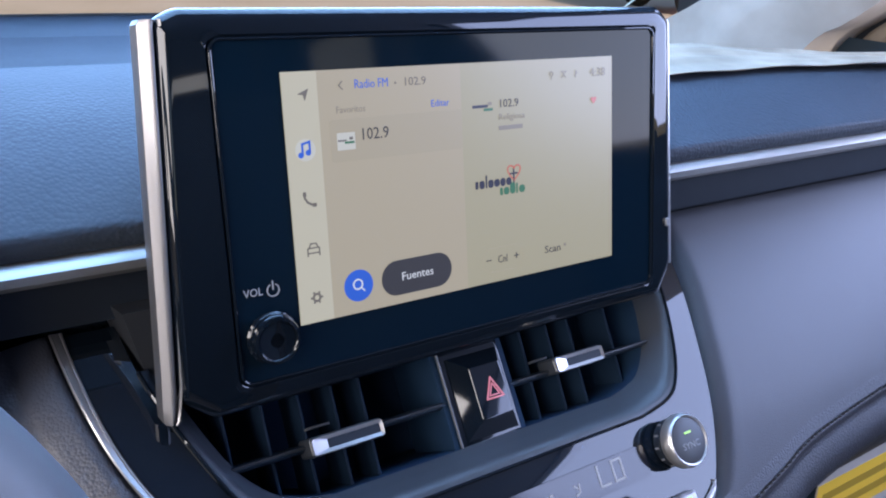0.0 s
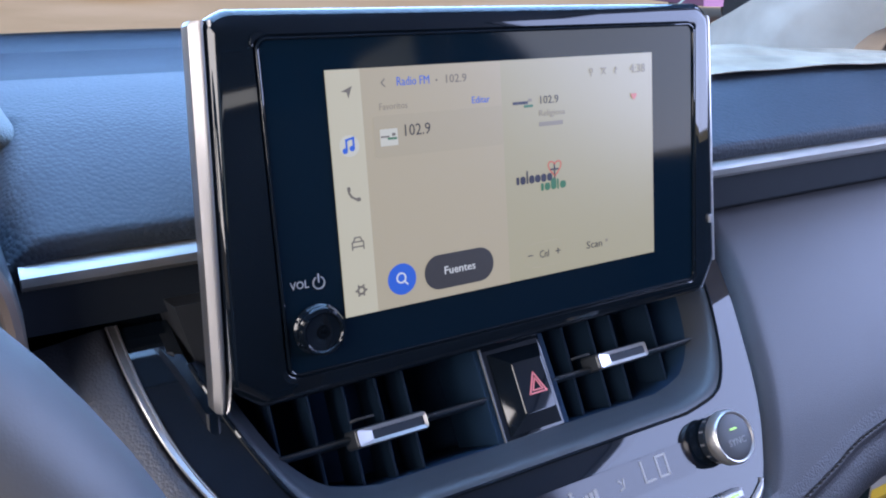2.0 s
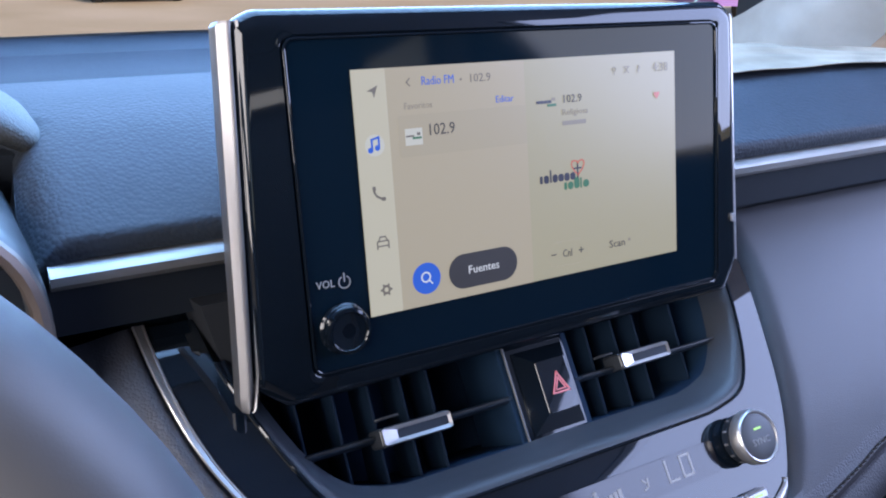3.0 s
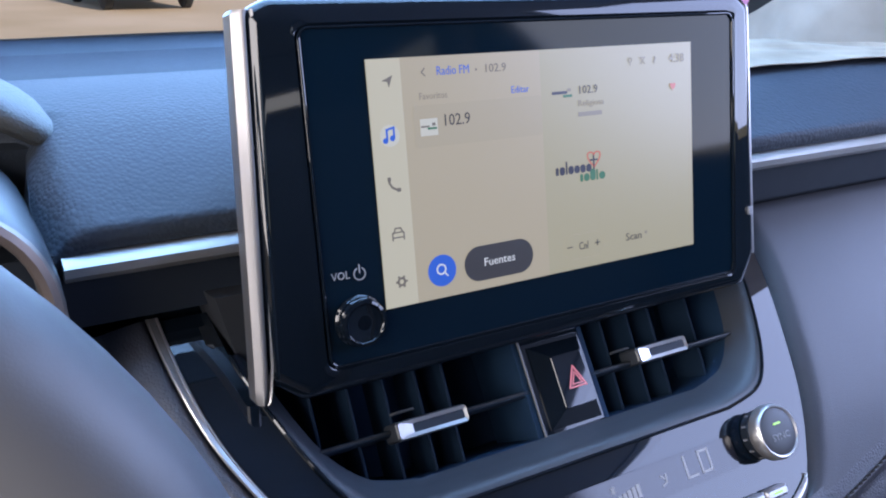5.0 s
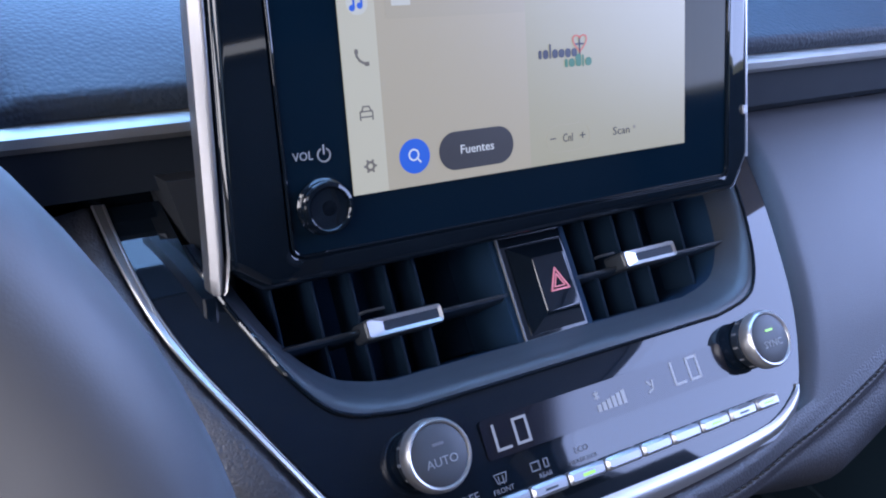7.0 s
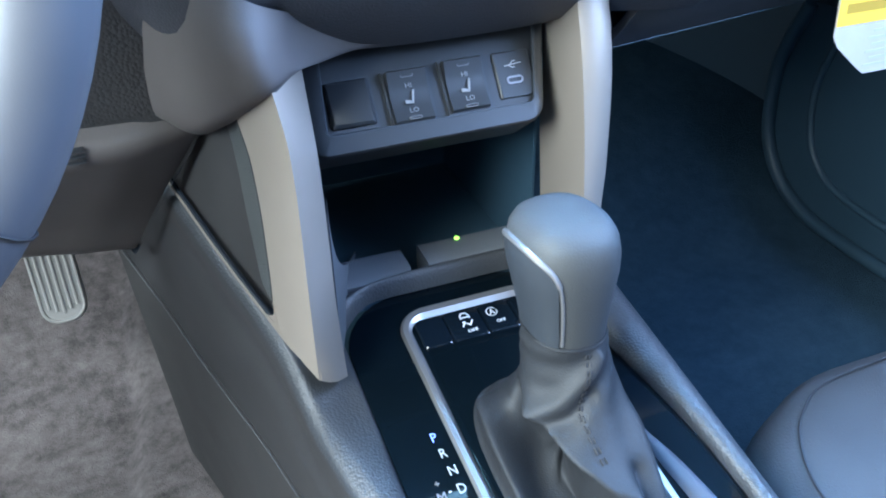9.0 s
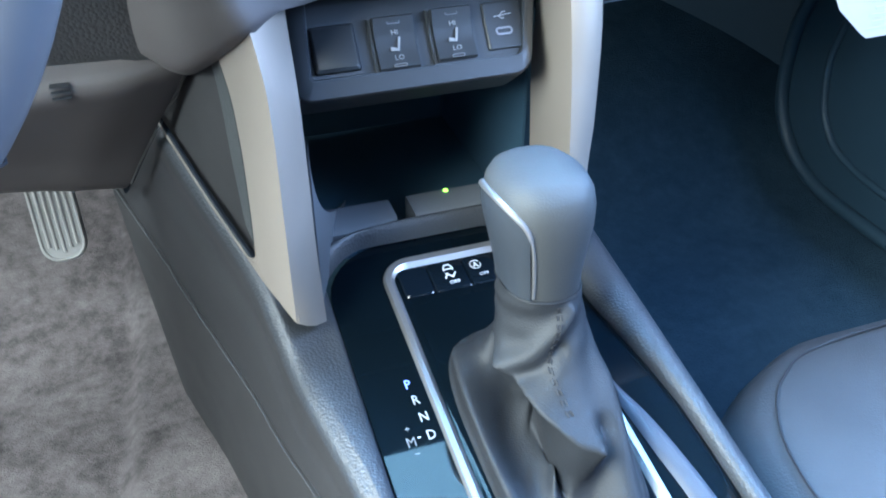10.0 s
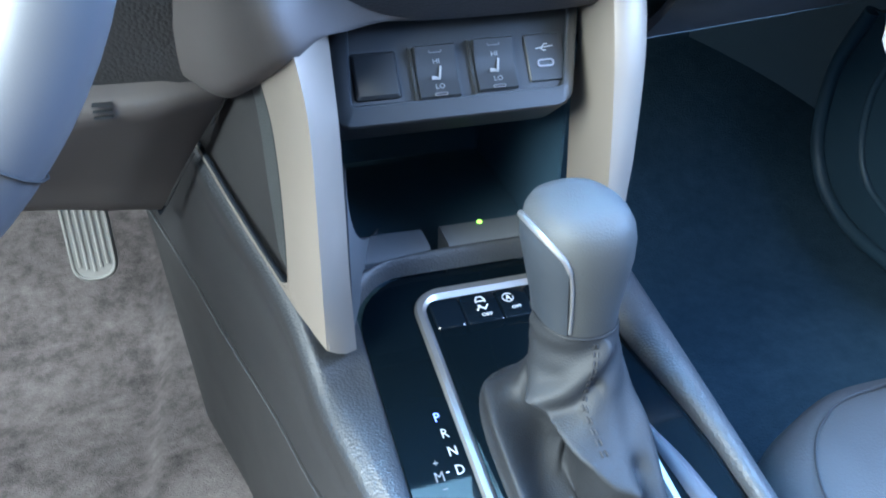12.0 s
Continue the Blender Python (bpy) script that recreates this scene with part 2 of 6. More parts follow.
LED_BLUE = glow("blue_white_indicator", (0.26, 0.32, 1.0), 1.0)
RED_PRINT = material("red_print", (0.52, 0.13, 0.13), 0.4)


# ---- building blocks ----
def part(name, bm, mat, parent=None, label="", sharp=38, at=None):
    me = bpy.data.meshes.new(name)
    bmesh.ops.recalc_face_normals(bm, faces=bm.faces)
    bm.to_mesh(me)
    bm.free()
    me.materials.append(mat)
    for p in me.polygons:
        p.use_smooth = True
    me.set_sharp_from_angle(angle=radians(sharp))
    ob = new(name, me)
    if parent is not None:
        ob.parent = parent
    if at is not None:
        ob.matrix_basis = at
    if label:
        ob["label"] = label
    return ob


def thing(name, label, category, m=None, group="", kind=""):
    ob = new(name)
    ob.empty_display_size = 0.02
    if m is not None:
        ob.matrix_basis = m
    return tagged(ob, label, category, group, kind)


def basis(o, x, y, z):
    m = Matrix.Identity(4)
    for i, a in enumerate((x, y, z)):
        m.col[i][:3] = a
    m.col[3][:3] = o
    return m


def box(bm, x0, x1, y0, y1, z0, z1, bevel=0.0, seg=2):
    r = bmesh.ops.create_cube(bm, size=1.0, matrix=Matrix.Translation(((x0 + x1) / 2, (y0 + y1) / 2, (z0 + z1) / 2)) @ Matrix.Diagonal((x1 - x0, y1 - y0, z1 - z0, 1)))
    if bevel:
        edges = list({e for v in r["verts"] for e in v.link_edges})
        bmesh.ops.bevel(bm, geom=edges, offset=bevel, segments=seg, profile=0.6, affect="EDGES")
    return bm


def boxed(x0, x1, y0, y1, z0, z1, bevel=0.0, seg=2):
    return box(bmesh.new(), x0, x1, y0, y1, z0, z1, bevel, seg)


def rounded(x0, x1, y0, y1, r, n=6):
    """Outline of a rounded rectangle, anticlockwise."""
    out = []
    for cx, cy, a0 in ((x1 - r, y1 - r, 0), (x0 + r, y1 - r, 90), (x0 + r, y0 + r, 180), (x1 - r, y0 + r, 270)):
        for i in range(n + 1):
            a = radians(a0 + 90 * i / n)
            out.append((cx + r * math.cos(a), cy + r * math.sin(a)))
    return out


def loft(rings, close=True, caps=True, bm=None):
    """Skin over rings of equally many points."""
    bm = bm or bmesh.new()
    vs = [[bm.verts.new(p) for p in ring] for ring in rings]
    for a, b in zip(vs, vs[1:]):
        n = len(a)
        for i in range(n if close else n - 1):
            j = (i + 1) % n
            bm.faces.new((a[i], a[j], b[j], b[i]))
    if caps and close:
        bm.faces.new(list(reversed(vs[0])))
        bm.faces.new(vs[-1])
    return bm


def plate(outline, z0, z1, chamfer=0.0, bm=None, warp=None):
    """A flat plate over an outline, its upper edge chamfered towards the middle."""
    cx, cy = sum(p[0] for p in outline) / len(outline), sum(p[1] for p in outline) / len(outline)
    w = max(abs(p[0] - cx) for p in outline)
    h = max(abs(p[1] - cy) for p in outline)
    inner = [(cx + (x - cx) * (1 - chamfer / w), cy + (y - cy) * (1 - chamfer / h)) for x, y in outline]
    rings = [[(x, y, z0) for x, y in outline], [(x, y, z1 - chamfer) for x, y in outline]]
    if chamfer:
        rings.append([(x, y, z1) for x, y in inner])
    return loft(rings, bm=bm)


def ring_plate(outer, inner, z0, z1, zi=None, bm=None):
    """A flat frame between two outlines of equally many points; zi: the height of the inner edge."""
    zi = z1 if zi is None else zi
    rings = [[(x, y, z0) for x, y in outer], [(x, y, z1) for x, y in outer], [(x, y, zi) for x, y in inner], [(x, y, z0) for x, y in inner]]
    bm = bm or bmesh.new()
    vs = [[bm.verts.new(p) for p in r] for r in rings]
    n = len(outer)
    for k in range(4):
        a, b = vs[k], vs[(k + 1) % 4]
        for i in range(n):
            j = (i + 1) % n
            bm.faces.new((a[i], a[j], b[j], b[i]))
    return bm


def tube(path, r, n=8, close=False, bm=None, flat=1.0, up=None):
    """A round bar along a path; r may be a list of radii."""
    pts = [Vector(p) for p in path]
    rings, side = [], None
    for i, p in enumerate(pts):
        a, b = pts[i - 1] if (i or close) else p, pts[(i + 1) % len(pts)] if (i + 1 < len(pts) or close) else p
        d = (b - a).normalized()
        if side is None:
            side = d.orthogonal().normalized() if up is None else d.cross(Vector(up)).normalized()
        side = (side - d * side.dot(d)).normalized()
        top = side.cross(d)
        k = r[i] if isinstance(r, (list, tuple)) else r
        rings.append([tuple(p + side * (k * math.cos(2 * math.pi * j / n)) + top * (k * flat * math.sin(2 * math.pi * j / n))) for j in range(n)])
    if close:
        rings.append(rings[0])
        bm = loft(rings, caps=False, bm=bm)
        bmesh.ops.remove_doubles(bm, verts=bm.verts, dist=1e-6)
        return bm
    return loft(rings, bm=bm)


def lathe(profile, n=32, bm=None):
    """Turn a profile of (radius, height) about the z axis."""
    return loft([[(r * math.cos(2 * math.pi * i / n), r * math.sin(2 * math.pi * i / n), z) for i in range(n)] for r, z in profile], bm=bm)


CABIN = Vector((-0.2, -0.4, 0.15))
FRONT = Vector((0, 0.0, 50.0))


def sheet(fn, us, vs, thick=0.0, inside=CABIN):
    """A surface fn(u, v) over two lists, given thickness on the side away from the place inside."""
    us, vs = list(us), list(vs)
    p = [[Vector(fn(u, v)) for u in us] for v in vs]
    nv, nu = len(vs), len(us)
    bm = bmesh.new()
    g = [[bm.verts.new(q) for q in row] for row in p]
    for i in range(nv - 1):
        for j in range(nu - 1):
            bm.faces.new((g[i][j], g[i][j + 1], g[i + 1][j + 1], g[i + 1][j]))
    if thick:
        n = [[(p[i][min(j + 1, nu - 1)] - p[i][max(j - 1, 0)]).cross(p[min(i + 1, nv - 1)][j] - p[max(i - 1, 0)][j]).normalized() for j in range(nu)] for i in range(nv)]
        side = sum(n[i][j].dot((inside - p[i][j]).normalized()) for i in range(nv) for j in range(nu))
        d = -abs(thick) if side > 0 else abs(thick)
        h = [[bm.verts.new(p[i][j] + n[i][j] * d) for j in range(nu)] for i in range(nv)]
        for i in range(nv - 1):
            for j in range(nu - 1):
                bm.faces.new((h[i][j], h[i + 1][j], h[i + 1][j + 1], h[i][j + 1]))
        rim = [(i, 0) for i in range(nv)] + [(nv - 1, j) for j in range(1, nu)] + [(i, nu - 1) for i in range(nv - 2, -1, -1)] + [(0, j) for j in range(nu - 2, 0, -1)]
        for (a, b), (c, d2) in zip(rim, rim[1:] + rim[:1]):
            bm.faces.new((g[a][b], g[c][d2], h[c][d2], h[a][b]))
    return bm


def steps(a, b, n):
    return [a + (b - a) * i / n for i in range(n + 1)]


def table(rows, x):
    """Straight interpolation in rows of (x, y), sorted by x."""
    return float(np.interp(x, [r[0] for r in rows], [r[1] for r in rows]))


def curve(rows):
    """A smooth function through rows of (x, y), sorted by x."""
    p = [(a, b) for a, b, c in smooth_line([(a, b, 0) for a, b in rows], 8)]
    return lambda x: float(np.interp(x, [q[0] for q in p], [q[1] for q in p]))


def smooth_line(pts, n=6):
    """Catmull-Rom points through a few points."""
    p = [Vector(q) for q in pts]
    p = [p[0] * 2 - p[1]] + p + [p[-1] * 2 - p[-2]]
    out = []
    for i in range(1, len(p) - 2):
        for k in range(n):
            t = k / n
            a, b, c, d = p[i - 1], p[i], p[i + 1], p[i + 2]
            out.append(0.5 * (2 * b + (c - a) * t + (2 * a - 5 * b + 4 * c - d) * t * t + (3 * b - a - 3 * c + d) * t ** 3))
    out.append(p[-2])
    return [tuple(q) for q in out]


def words(name, text, size, mat, parent, x, y, z, squeeze=1.0, align="CENTER", turn=0.0, label="", width=0.0):
    """Raised lettering in the built-in font, lying in the parent's x-y plane; width: its length, in place of squeeze."""
    c = bpy.data.curves.new(name, "FONT")
    c.body, c.size, c.align_x, c.align_y, c.extrude, c.resolution_u = text, size, align, "CENTER", 0.00008, 2
    tmp = bpy.data.objects.new(name, c)
    me = bpy.data.meshes.new_from_object(tmp)
    bpy.data.objects.remove(tmp)
    bpy.data.curves.remove(c)
    if width:
        xs = [v.co.x for v in me.vertices]
        squeeze = width / (max(xs) - min(xs))
    me.materials.clear()
    me.materials.append(mat)
    ob = new(name, me)
    ob.parent = parent
    ob.matrix_basis = Matrix.Translation((x, y, z)) @ pose(0, 0, 0, 0, 0, turn) @ Matrix.Diagonal((squeeze, 1, 1, 1))
    if label:
        ob["label"] = label
    return ob


def flat_strokes(strokes, w, z0, z1):
    """Lines of a drawn symbol as thin bars in the x-y plane."""
    bm = bmesh.new()
    for a, b in strokes:
        a, b = Vector((*a, 0)), Vector((*b, 0))
        d = (b - a).normalized() * (w / 2)
        s = Vector((-d.y, d.x, 0))
        q = [a - d + s, a - d - s, b + d - s, b + d + s]
        loft([[(p.x, p.y, z0) for p in q], [(p.x, p.y, z1) for p in q]], bm=bm)
    return bm


def arc(cx, cy, r, a0, a1, n=16):
    return [(cx + r * math.cos(radians(a0 + (a1 - a0) * i / n)), cy + r * math.sin(radians(a0 + (a1 - a0) * i / n))) for i in range(n + 1)]


def chain(pts, closed=False):
    return list(zip(pts, pts[1:] + (pts[:1] if closed else []))) if closed else list(zip(pts, pts[1:]))

# ---- frames of the car: x to the passenger's side, y ahead, z up; origin under the display ----
CD, SD = math.cos(radians(10)), math.sin(radians(10))
SCREEN = basis((0, 0, 0), (1, 0, 0), (0, SD, CD), (0, -CD, SD))
CB, SB = math.cos(radians(36)), math.sin(radians(36))
NST, EVT = Vector((0, -CB, SB)), Vector((0, SB, CB))
STACK = basis(-0.011 * NST, (1, 0, 0), EVT, NST)
SWITCH = basis(-0.101 * NST, (1, 0, 0), EVT, NST)
GA = math.atan(0.2)
GATE = basis((0, 0, -0.367), (1, 0, 0), (0, math.cos(GA), math.sin(GA)), (0, -math.sin(GA), math.cos(GA)))


def bend(v):
    """How far the face of the centre stack curves back with its height."""
    return -0.03 * max(0.0, (v + 0.11) / 0.132) ** 1.6


def stack_point(x, v, off=0.0):
    return Vector((x, 0, 0)) + EVT * v + NST * (-0.011 + bend(v) + off)


def gate_z(y):
    return -0.367 + 0.2 * y


# ---- shell of the car ----
def carpet(x, y):
    """Footwell floor: lumpy carpet that turns up beside the console."""
    k = min(1.0, max(0.0, (x + 0.251 - 0.085 * (y - 0.09)) / 0.022))
    lumps = 0.0022 * math.sin(34 * x + 3 * math.sin(13 * y)) * math.sin(29 * y + 2 * math.sin(17 * x))
    return (x, y, -0.605 + 0.42 * max(0, y - 0.22) + 0.004 * math.sin(9 * x) * math.sin(11 * y) + lumps + 0.016 * k * k * (3 - 2 * k))


floor = tagged(part("floor", sheet(carpet, list(steps(-0.75, -0.28, 30)) + list(steps(-0.275, -0.125, 40)), list(steps(-2.0, -0.4, 20)) + list(steps(-0.38, 0.75, 90)), 0.02), CARPET, None, "", 60),
               "charcoal carpet of the driver's footwell, lightened for missing side light", "carpet", kind="structure")
tagged(part("floor", sheet(lambda x, y: (x, y, -0.605 + 0.5 * max(0, y - 0.24)), steps(-0.12, 0.78, 20), steps(-2.0, 0.75, 40), 0.02), SHADED_CARPET),
                 "carpet of the passenger's footwell, shade and haze put into its colour", "carpet", kind="structure")
tagged(part("wall_firewall", boxed(-0.8, 0.8, 0.62, 0.65, -0.65, 0.02), SHADED_CARPET), "lining behind the pedals, shade put into its colour", "lining", kind="structure")
tagged(part("ceiling", sheet(lambda x, y: (x, y, 0.66 - 0.045 * (x / 0.7) ** 2 - 0.05 * ((y + 0.8) / 1.2) ** 2), steps(-0.82, 0.82, 12), steps(-2.1, -0.12, 14), 0.02), SHADED_LINING),
       "unseen fabric roof lining, shade put into its colour", "roof lining", kind="structure")


def wall_with_opening(name, outer, opening, x, thick, mat, label):
    """A side wall in the y-z plane with one window opening through it."""
    bm = ring_plate(outer, opening, 0, thick)
    ob = part(name, bm, mat, at=basis((x, 0, 0), (0, 1, 0), (0, 0, 1), (1, 0, 0)))
    return tagged(ob, label, "wall", kind="structure")


def rect(a0, a1, b0, b1):
    return [(a1, b1), (a0, b1), (a0, b0), (a1, b0)]


wall_with_opening("wall_right_front", [(0.56, 0.62), (-1.0, 0.62), (-1.13, 0.62), (-1.22, 0.62), (-1.22, 0.45), (-1.22, -0.62), (0.56, -0.62)], [(0.10, 0.602), (-0.98, 0.602), (-1.08, 0.570), (-1.15, 0.520), (-1.18, 0.470), (-0.76, 0.07), (0.26, 0.02)], 0.76, 0.06, DARK, "dark inside of the passenger's door with its window opening")
wall_with_opening("wall_right_rear", rect(-2.1, -1.292, -0.62, 0.60), rect(-1.85, -1.40, 0.10, 0.48), 0.76, 0.06, DARK, "dark inside of the rear door with its window opening")
tagged(part("wall_right_post", boxed(0.74, 0.8, -1.29, -1.222, -0.62, 0.62, 0.01), HEADLINER), "light grey post between the passenger doors", "pillar", kind="structure")
tagged(part("wall_left_post", boxed(-0.8, -0.74, -1.0, -0.85, -0.62, 0.62, 0.01), HEADLINER), "light grey post behind the driver's door", "pillar", kind="structure")
# Unseen wall added to cut low side light; its opening is sized for that.
wall_with_opening("wall_left_front", rect(-0.85, 0.56, -0.62, 0.60), rect(-0.78, 0.16, -0.06, 0.50), -0.84, 0.06, DARK, "unseen dark driver's side wall, added to shape the side light")
wall_with_opening("wall_left_rear", rect(-2.1, -1.0, -0.62, 0.60), rect(-1.85, -1.07, 0.10, 0.48), -0.8, 0.06, DARK, "dark inside of the rear left door with its window opening")
bm = ring_plate(rect(-0.76, 0.76, -0.62, 0.60), rect(-0.55, 0.55, 0.14, 0.48), 0, 0.05)
tagged(part("wall_rear", bm, DARK, at=basis((0, -2.102, 0), (1, 0, 0), (0, 0, 1), (0, -1, 0))), "dark rear end with the back window opening", "wall", kind="structure")
# Unseen; raised to stop the low sun, darkened for the display's reflections.
tagged(part("wall_rear_seat", boxed(-0.72, 0.72, -1.75, -1.5, -0.6, 0.34, 0.05, 3), DARK), "unseen rear seat back, raised to block the low sun and darkened", "rear seat", kind="structure")

# windshield and its black border
ws = lambda x, v: (x, 0.70 - 0.10 * (x / 0.7) ** 2 - 0.80 * v, 0.045 + 0.575 * v - 0.015 * (x / 0.7) ** 2)
pane = tagged(part("window_1", sheet(ws, steps(-0.66, 0.66, 16), steps(0.0, 1.0, 8), 0.004), GLASS), "clear raked windshield glass", "windshield", kind="structure")
pane.visible_shadow = False
tagged(part("trim", sheet(lambda x, v: tuple(Vector(ws(x, v)) + Vector((0, -0.006, -0.004))), steps(-0.68, 0.68, 16), steps(-0.03, 0.010, 1), 0.003), FRIT),
       "black border along the foot of the windshield", "glass border", kind="structure")


def a_pillar(side):
    front = [(0.665, 0.60, 0.0), (0.655, 0.477, 0.063), (0.65, 0.431, 0.087), (0.635, 0.25, 0.19), (0.60, 0.0, 0.36), (0.55, -0.3, 0.60)]
    crease = [(0.650, 0.33, -0.01), (0.655, 0.293, 0.034), (0.655, 0.265, 0.066), (0.655, 0.208, 0.106), (0.66, 0.0, 0.30), (0.61, -0.3, 0.56)]
    rear = [(0.752, 0.345, -0.02), (0.752, 0.305, 0.020), (0.752, 0.278, 0.062), (0.752, 0.225, 0.103), (0.72, 0.0, 0.27), (0.66, -0.3, 0.54)]
    f, c, r = smooth_line(front, 5), smooth_line(crease, 5), smooth_line(rear, 5)

    def at(u, i):
        a, b, d = Vector(f[i]), Vector(c[i]), Vector(r[i])
        soft = b + (a.lerp(d, 0.6) - b) * 0.22
        if u <= 0.8:
            k = u / 0.8
            p = a.lerp(b, k) + Vector((-0.020, 0.0, 0.008)) * math.sin(math.pi * k)
        elif u <= 1.2:
            k = (u - 0.8) / 0.4
            p = b.lerp(soft, math.sin(math.pi * k))
        else:
            p = b.lerp(d, (u - 1.2) / 0.8)
        return (p.x * side, p.y, p.z)
    bm = sheet(at, steps(0, 0.8, 10) + [1.25, 1.4, 1.6, 1.8, 2.0], range(len(f)), 0.012)
    part_ob = tagged(part("trim", bm, HEADLINER), "light grey windshield pillar cover", "pillar cover", kind="structure")
    seal = smooth_line([(0.757, 0.330, -0.03), (0.757, 0.292, 0.020), (0.757, 0.272, 0.060), (0.757, 0.225, 0.096), (0.757, 0.14, 0.15), (0.757, 0.0, 0.26)], 6)
    tagged(part("trim", tube([(x * side, y - 0.012, z - 0.004) for x, y, z in seal], 0.012, 10), HEADLINER), "light grey trim edge between pillar and door", "door frame", kind="structure")
    tagged(part("trim", tube([(x * side, y - 0.030, z - 0.012) for x, y, z in seal], 0.007, 8), FRIT), "black rubber door seal", "door seal", kind="structure")
    return part_ob


a_pillar(1)
a_pillar(-1)

# ---- outside ----
tagged(part("ground", sheet(lambda x, y: (x, y, -1.15), [-600, -60, -12, -2, 2, 12, 60, 600], [-600, -60, -12, -3, 3, 12, 60, 600], 0), GROUND),
       "sunlit beige concrete of a parking lot", "ground", kind="structure")


def parked_car(x, y, turn, colour, label):
    car = thing("parked_car", label, "car", pose(x, y, -1.15, 0, 0, turn), "cars parked ahead")
    paint = vary_rough(material("car_paint", colour, 0.25, 0.2, coat=0.6), 0.2, 0.3, 5)
    prof = [(-2.1, 0.35), (-2.15, 0.7), (-2.0, 0.95), (-1.3, 1.02), (-0.7, 1.42), (0.6, 1.45), (1.35, 1.0), (2.1, 0.88), (2.2, 0.6), (2.15, 0.32)]
    rings = []
    for s, k in ((-0.88, 0.9), (-0.86, 1.0), (0.86, 1.0), (0.88, 0.9)):
        rings.append([(s * (1 - 0.12 * max(0, z - 0.95)), px * k, 0.2 + (z - 0.2) * (0.98 if k < 1 else 1)) for px, z in prof])
    part("body", loft(rings), paint, car)
    for wx in (-0.8, 0.8):
        for wy in (-1.3, 1.35):
            part("wheel", lathe([(0.05, -0.1), (0.28, -0.1), (0.33, -0.07), (0.33, 0.07), (0.28, 0.1), (0.05, 0.1)], 20), TYRE, car, at=pose(wx, wy, 0.33, 0, 90, 0))
    for wx in (-0.62, 0.62):
        part("headlight", boxed(wx - 0.2, wx + 0.2, -2.16, -2.05, 0.62, 0.78, 0.03), CHROME, car, "bright headlight")
    part("windscreen", sheet(lambda u, v: (u * (0.72 - 0.08 * v), -1.34 + 0.6 * v, 1.05 + 0.36 * v), steps(-1, 1, 4), steps(0, 1, 2), 0.01), GLASS_BLACK, car)
    return car


parked_car(3.4, 19.5, 4, (0.03, 0.03, 0.035), "dark grey car parked on the sunlit concrete")
parked_car(9.5, 20.5, -3, (0.35, 0.03, 0.03), "red car parked on the sunlit concrete")
parked_car(14.5, 19.6, 6, (0.05, 0.1, 0.5), "blue car parked on the sunlit concrete")
parked_car(-1.6, 20.0, 0, (0.5, 0.5, 0.5), "silver car parked on the sunlit concrete")
parked_car(14.0, 11.0, 80, (0.3, 0.16, 0.42), "purple car parked beside the lot")

# ---- dashboard ----
dash = thing("dashboard", "dark grey soft-touch dashboard with a silver trim strip", "dashboard", kind="structure")


PAD_LINE = smooth_line([(0, 0.262, 0.0655), (0, 0.20, 0.0668), (0, 0.14, 0.0640), (0, 0.095, 0.0565), (0, 0.062, 0.0473), (0, 0.046, 0.0426), (0, 0.0408, 0.0409), (0, 0.0388, 0.0395), (0, 0.0380, 0.0375), (0, 0.0378, 0.0345), (0, 0.0388, 0.0310)], 5)
PAD_LEFT = [(0.030, -0.210), (0.080, -0.2105), (0.144, -0.205), (0.150, -0.205), (0.262, -0.54)]


def droop(x, y):
    """How far the dash top falls towards the windshield's far corners."""
    return 0.045 * min(1.0, max(0.0, (abs(x) - 0.36) / 0.25)) * min(1.0, max(0.0, (y - 0.11) / 0.2))


def pad_point(d, i):
    """The pad's skin; d runs from its left edge, which is rolled down towards the instrument hood."""
    y, z = PAD_LINE[i][1], PAD_LINE[i][2]
    x0 = table(PAD_LEFT, y)
    x = x0 + d if d < 0.03 else x0 + 0.03 + (0.78 - x0 - 0.03) * (d - 0.03) / 0.97
    return (x, y, z - droop(x, y) - 0.014 * max(0.0, 1 - d / 0.018) ** 2)


part("pad", sheet(pad_point, [0, 0.0006, 0.0015, 0.003, 0.005, 0.0075, 0.010, 0.015, 0.022, 0.03] + steps(0.05, 1.0, 44), range(len(PAD_LINE)), 0.012), PAD, dash, "dark grey grained soft dash pad, sky blue put into its colour", 60)
part("pad_side", sheet(lambda w, i: tuple(Vector(pad_point(0, i)) + Vector((-0.016 * w ** 1.5, 0.001 * w, 0.0004 - 0.055 * w))), steps(0, 1, 6), range(len(PAD_LINE)), 0.003), PAD, dash, "", 60)
part("shelf", sheet(lambda x, y: (x, y, table([(0.262, 0.061), (0.27, 0.0605), (0.40, 0.058), (0.415, 0.0620)], y) - droop(x, y)), steps(-0.78, 0.78, 40), [0.262, 0.27, 0.29, 0.33, 0.40, 0.415], -0.02), DASH_TOP, dash)
part("defroster_cover", sheet(lambda x, y: (x, y, table([(0.415, 0.054), (0.43, 0.054), (0.72, 0.0455)], y) - droop(x, y)), steps(-0.78, 0.78, 40), [0.415, 0.43, 0.52, 0.72], -0.03), DASH_TOP, dash)
# Solid black block in place of the shaded gap under the pad.
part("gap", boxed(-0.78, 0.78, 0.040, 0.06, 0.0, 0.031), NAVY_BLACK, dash)
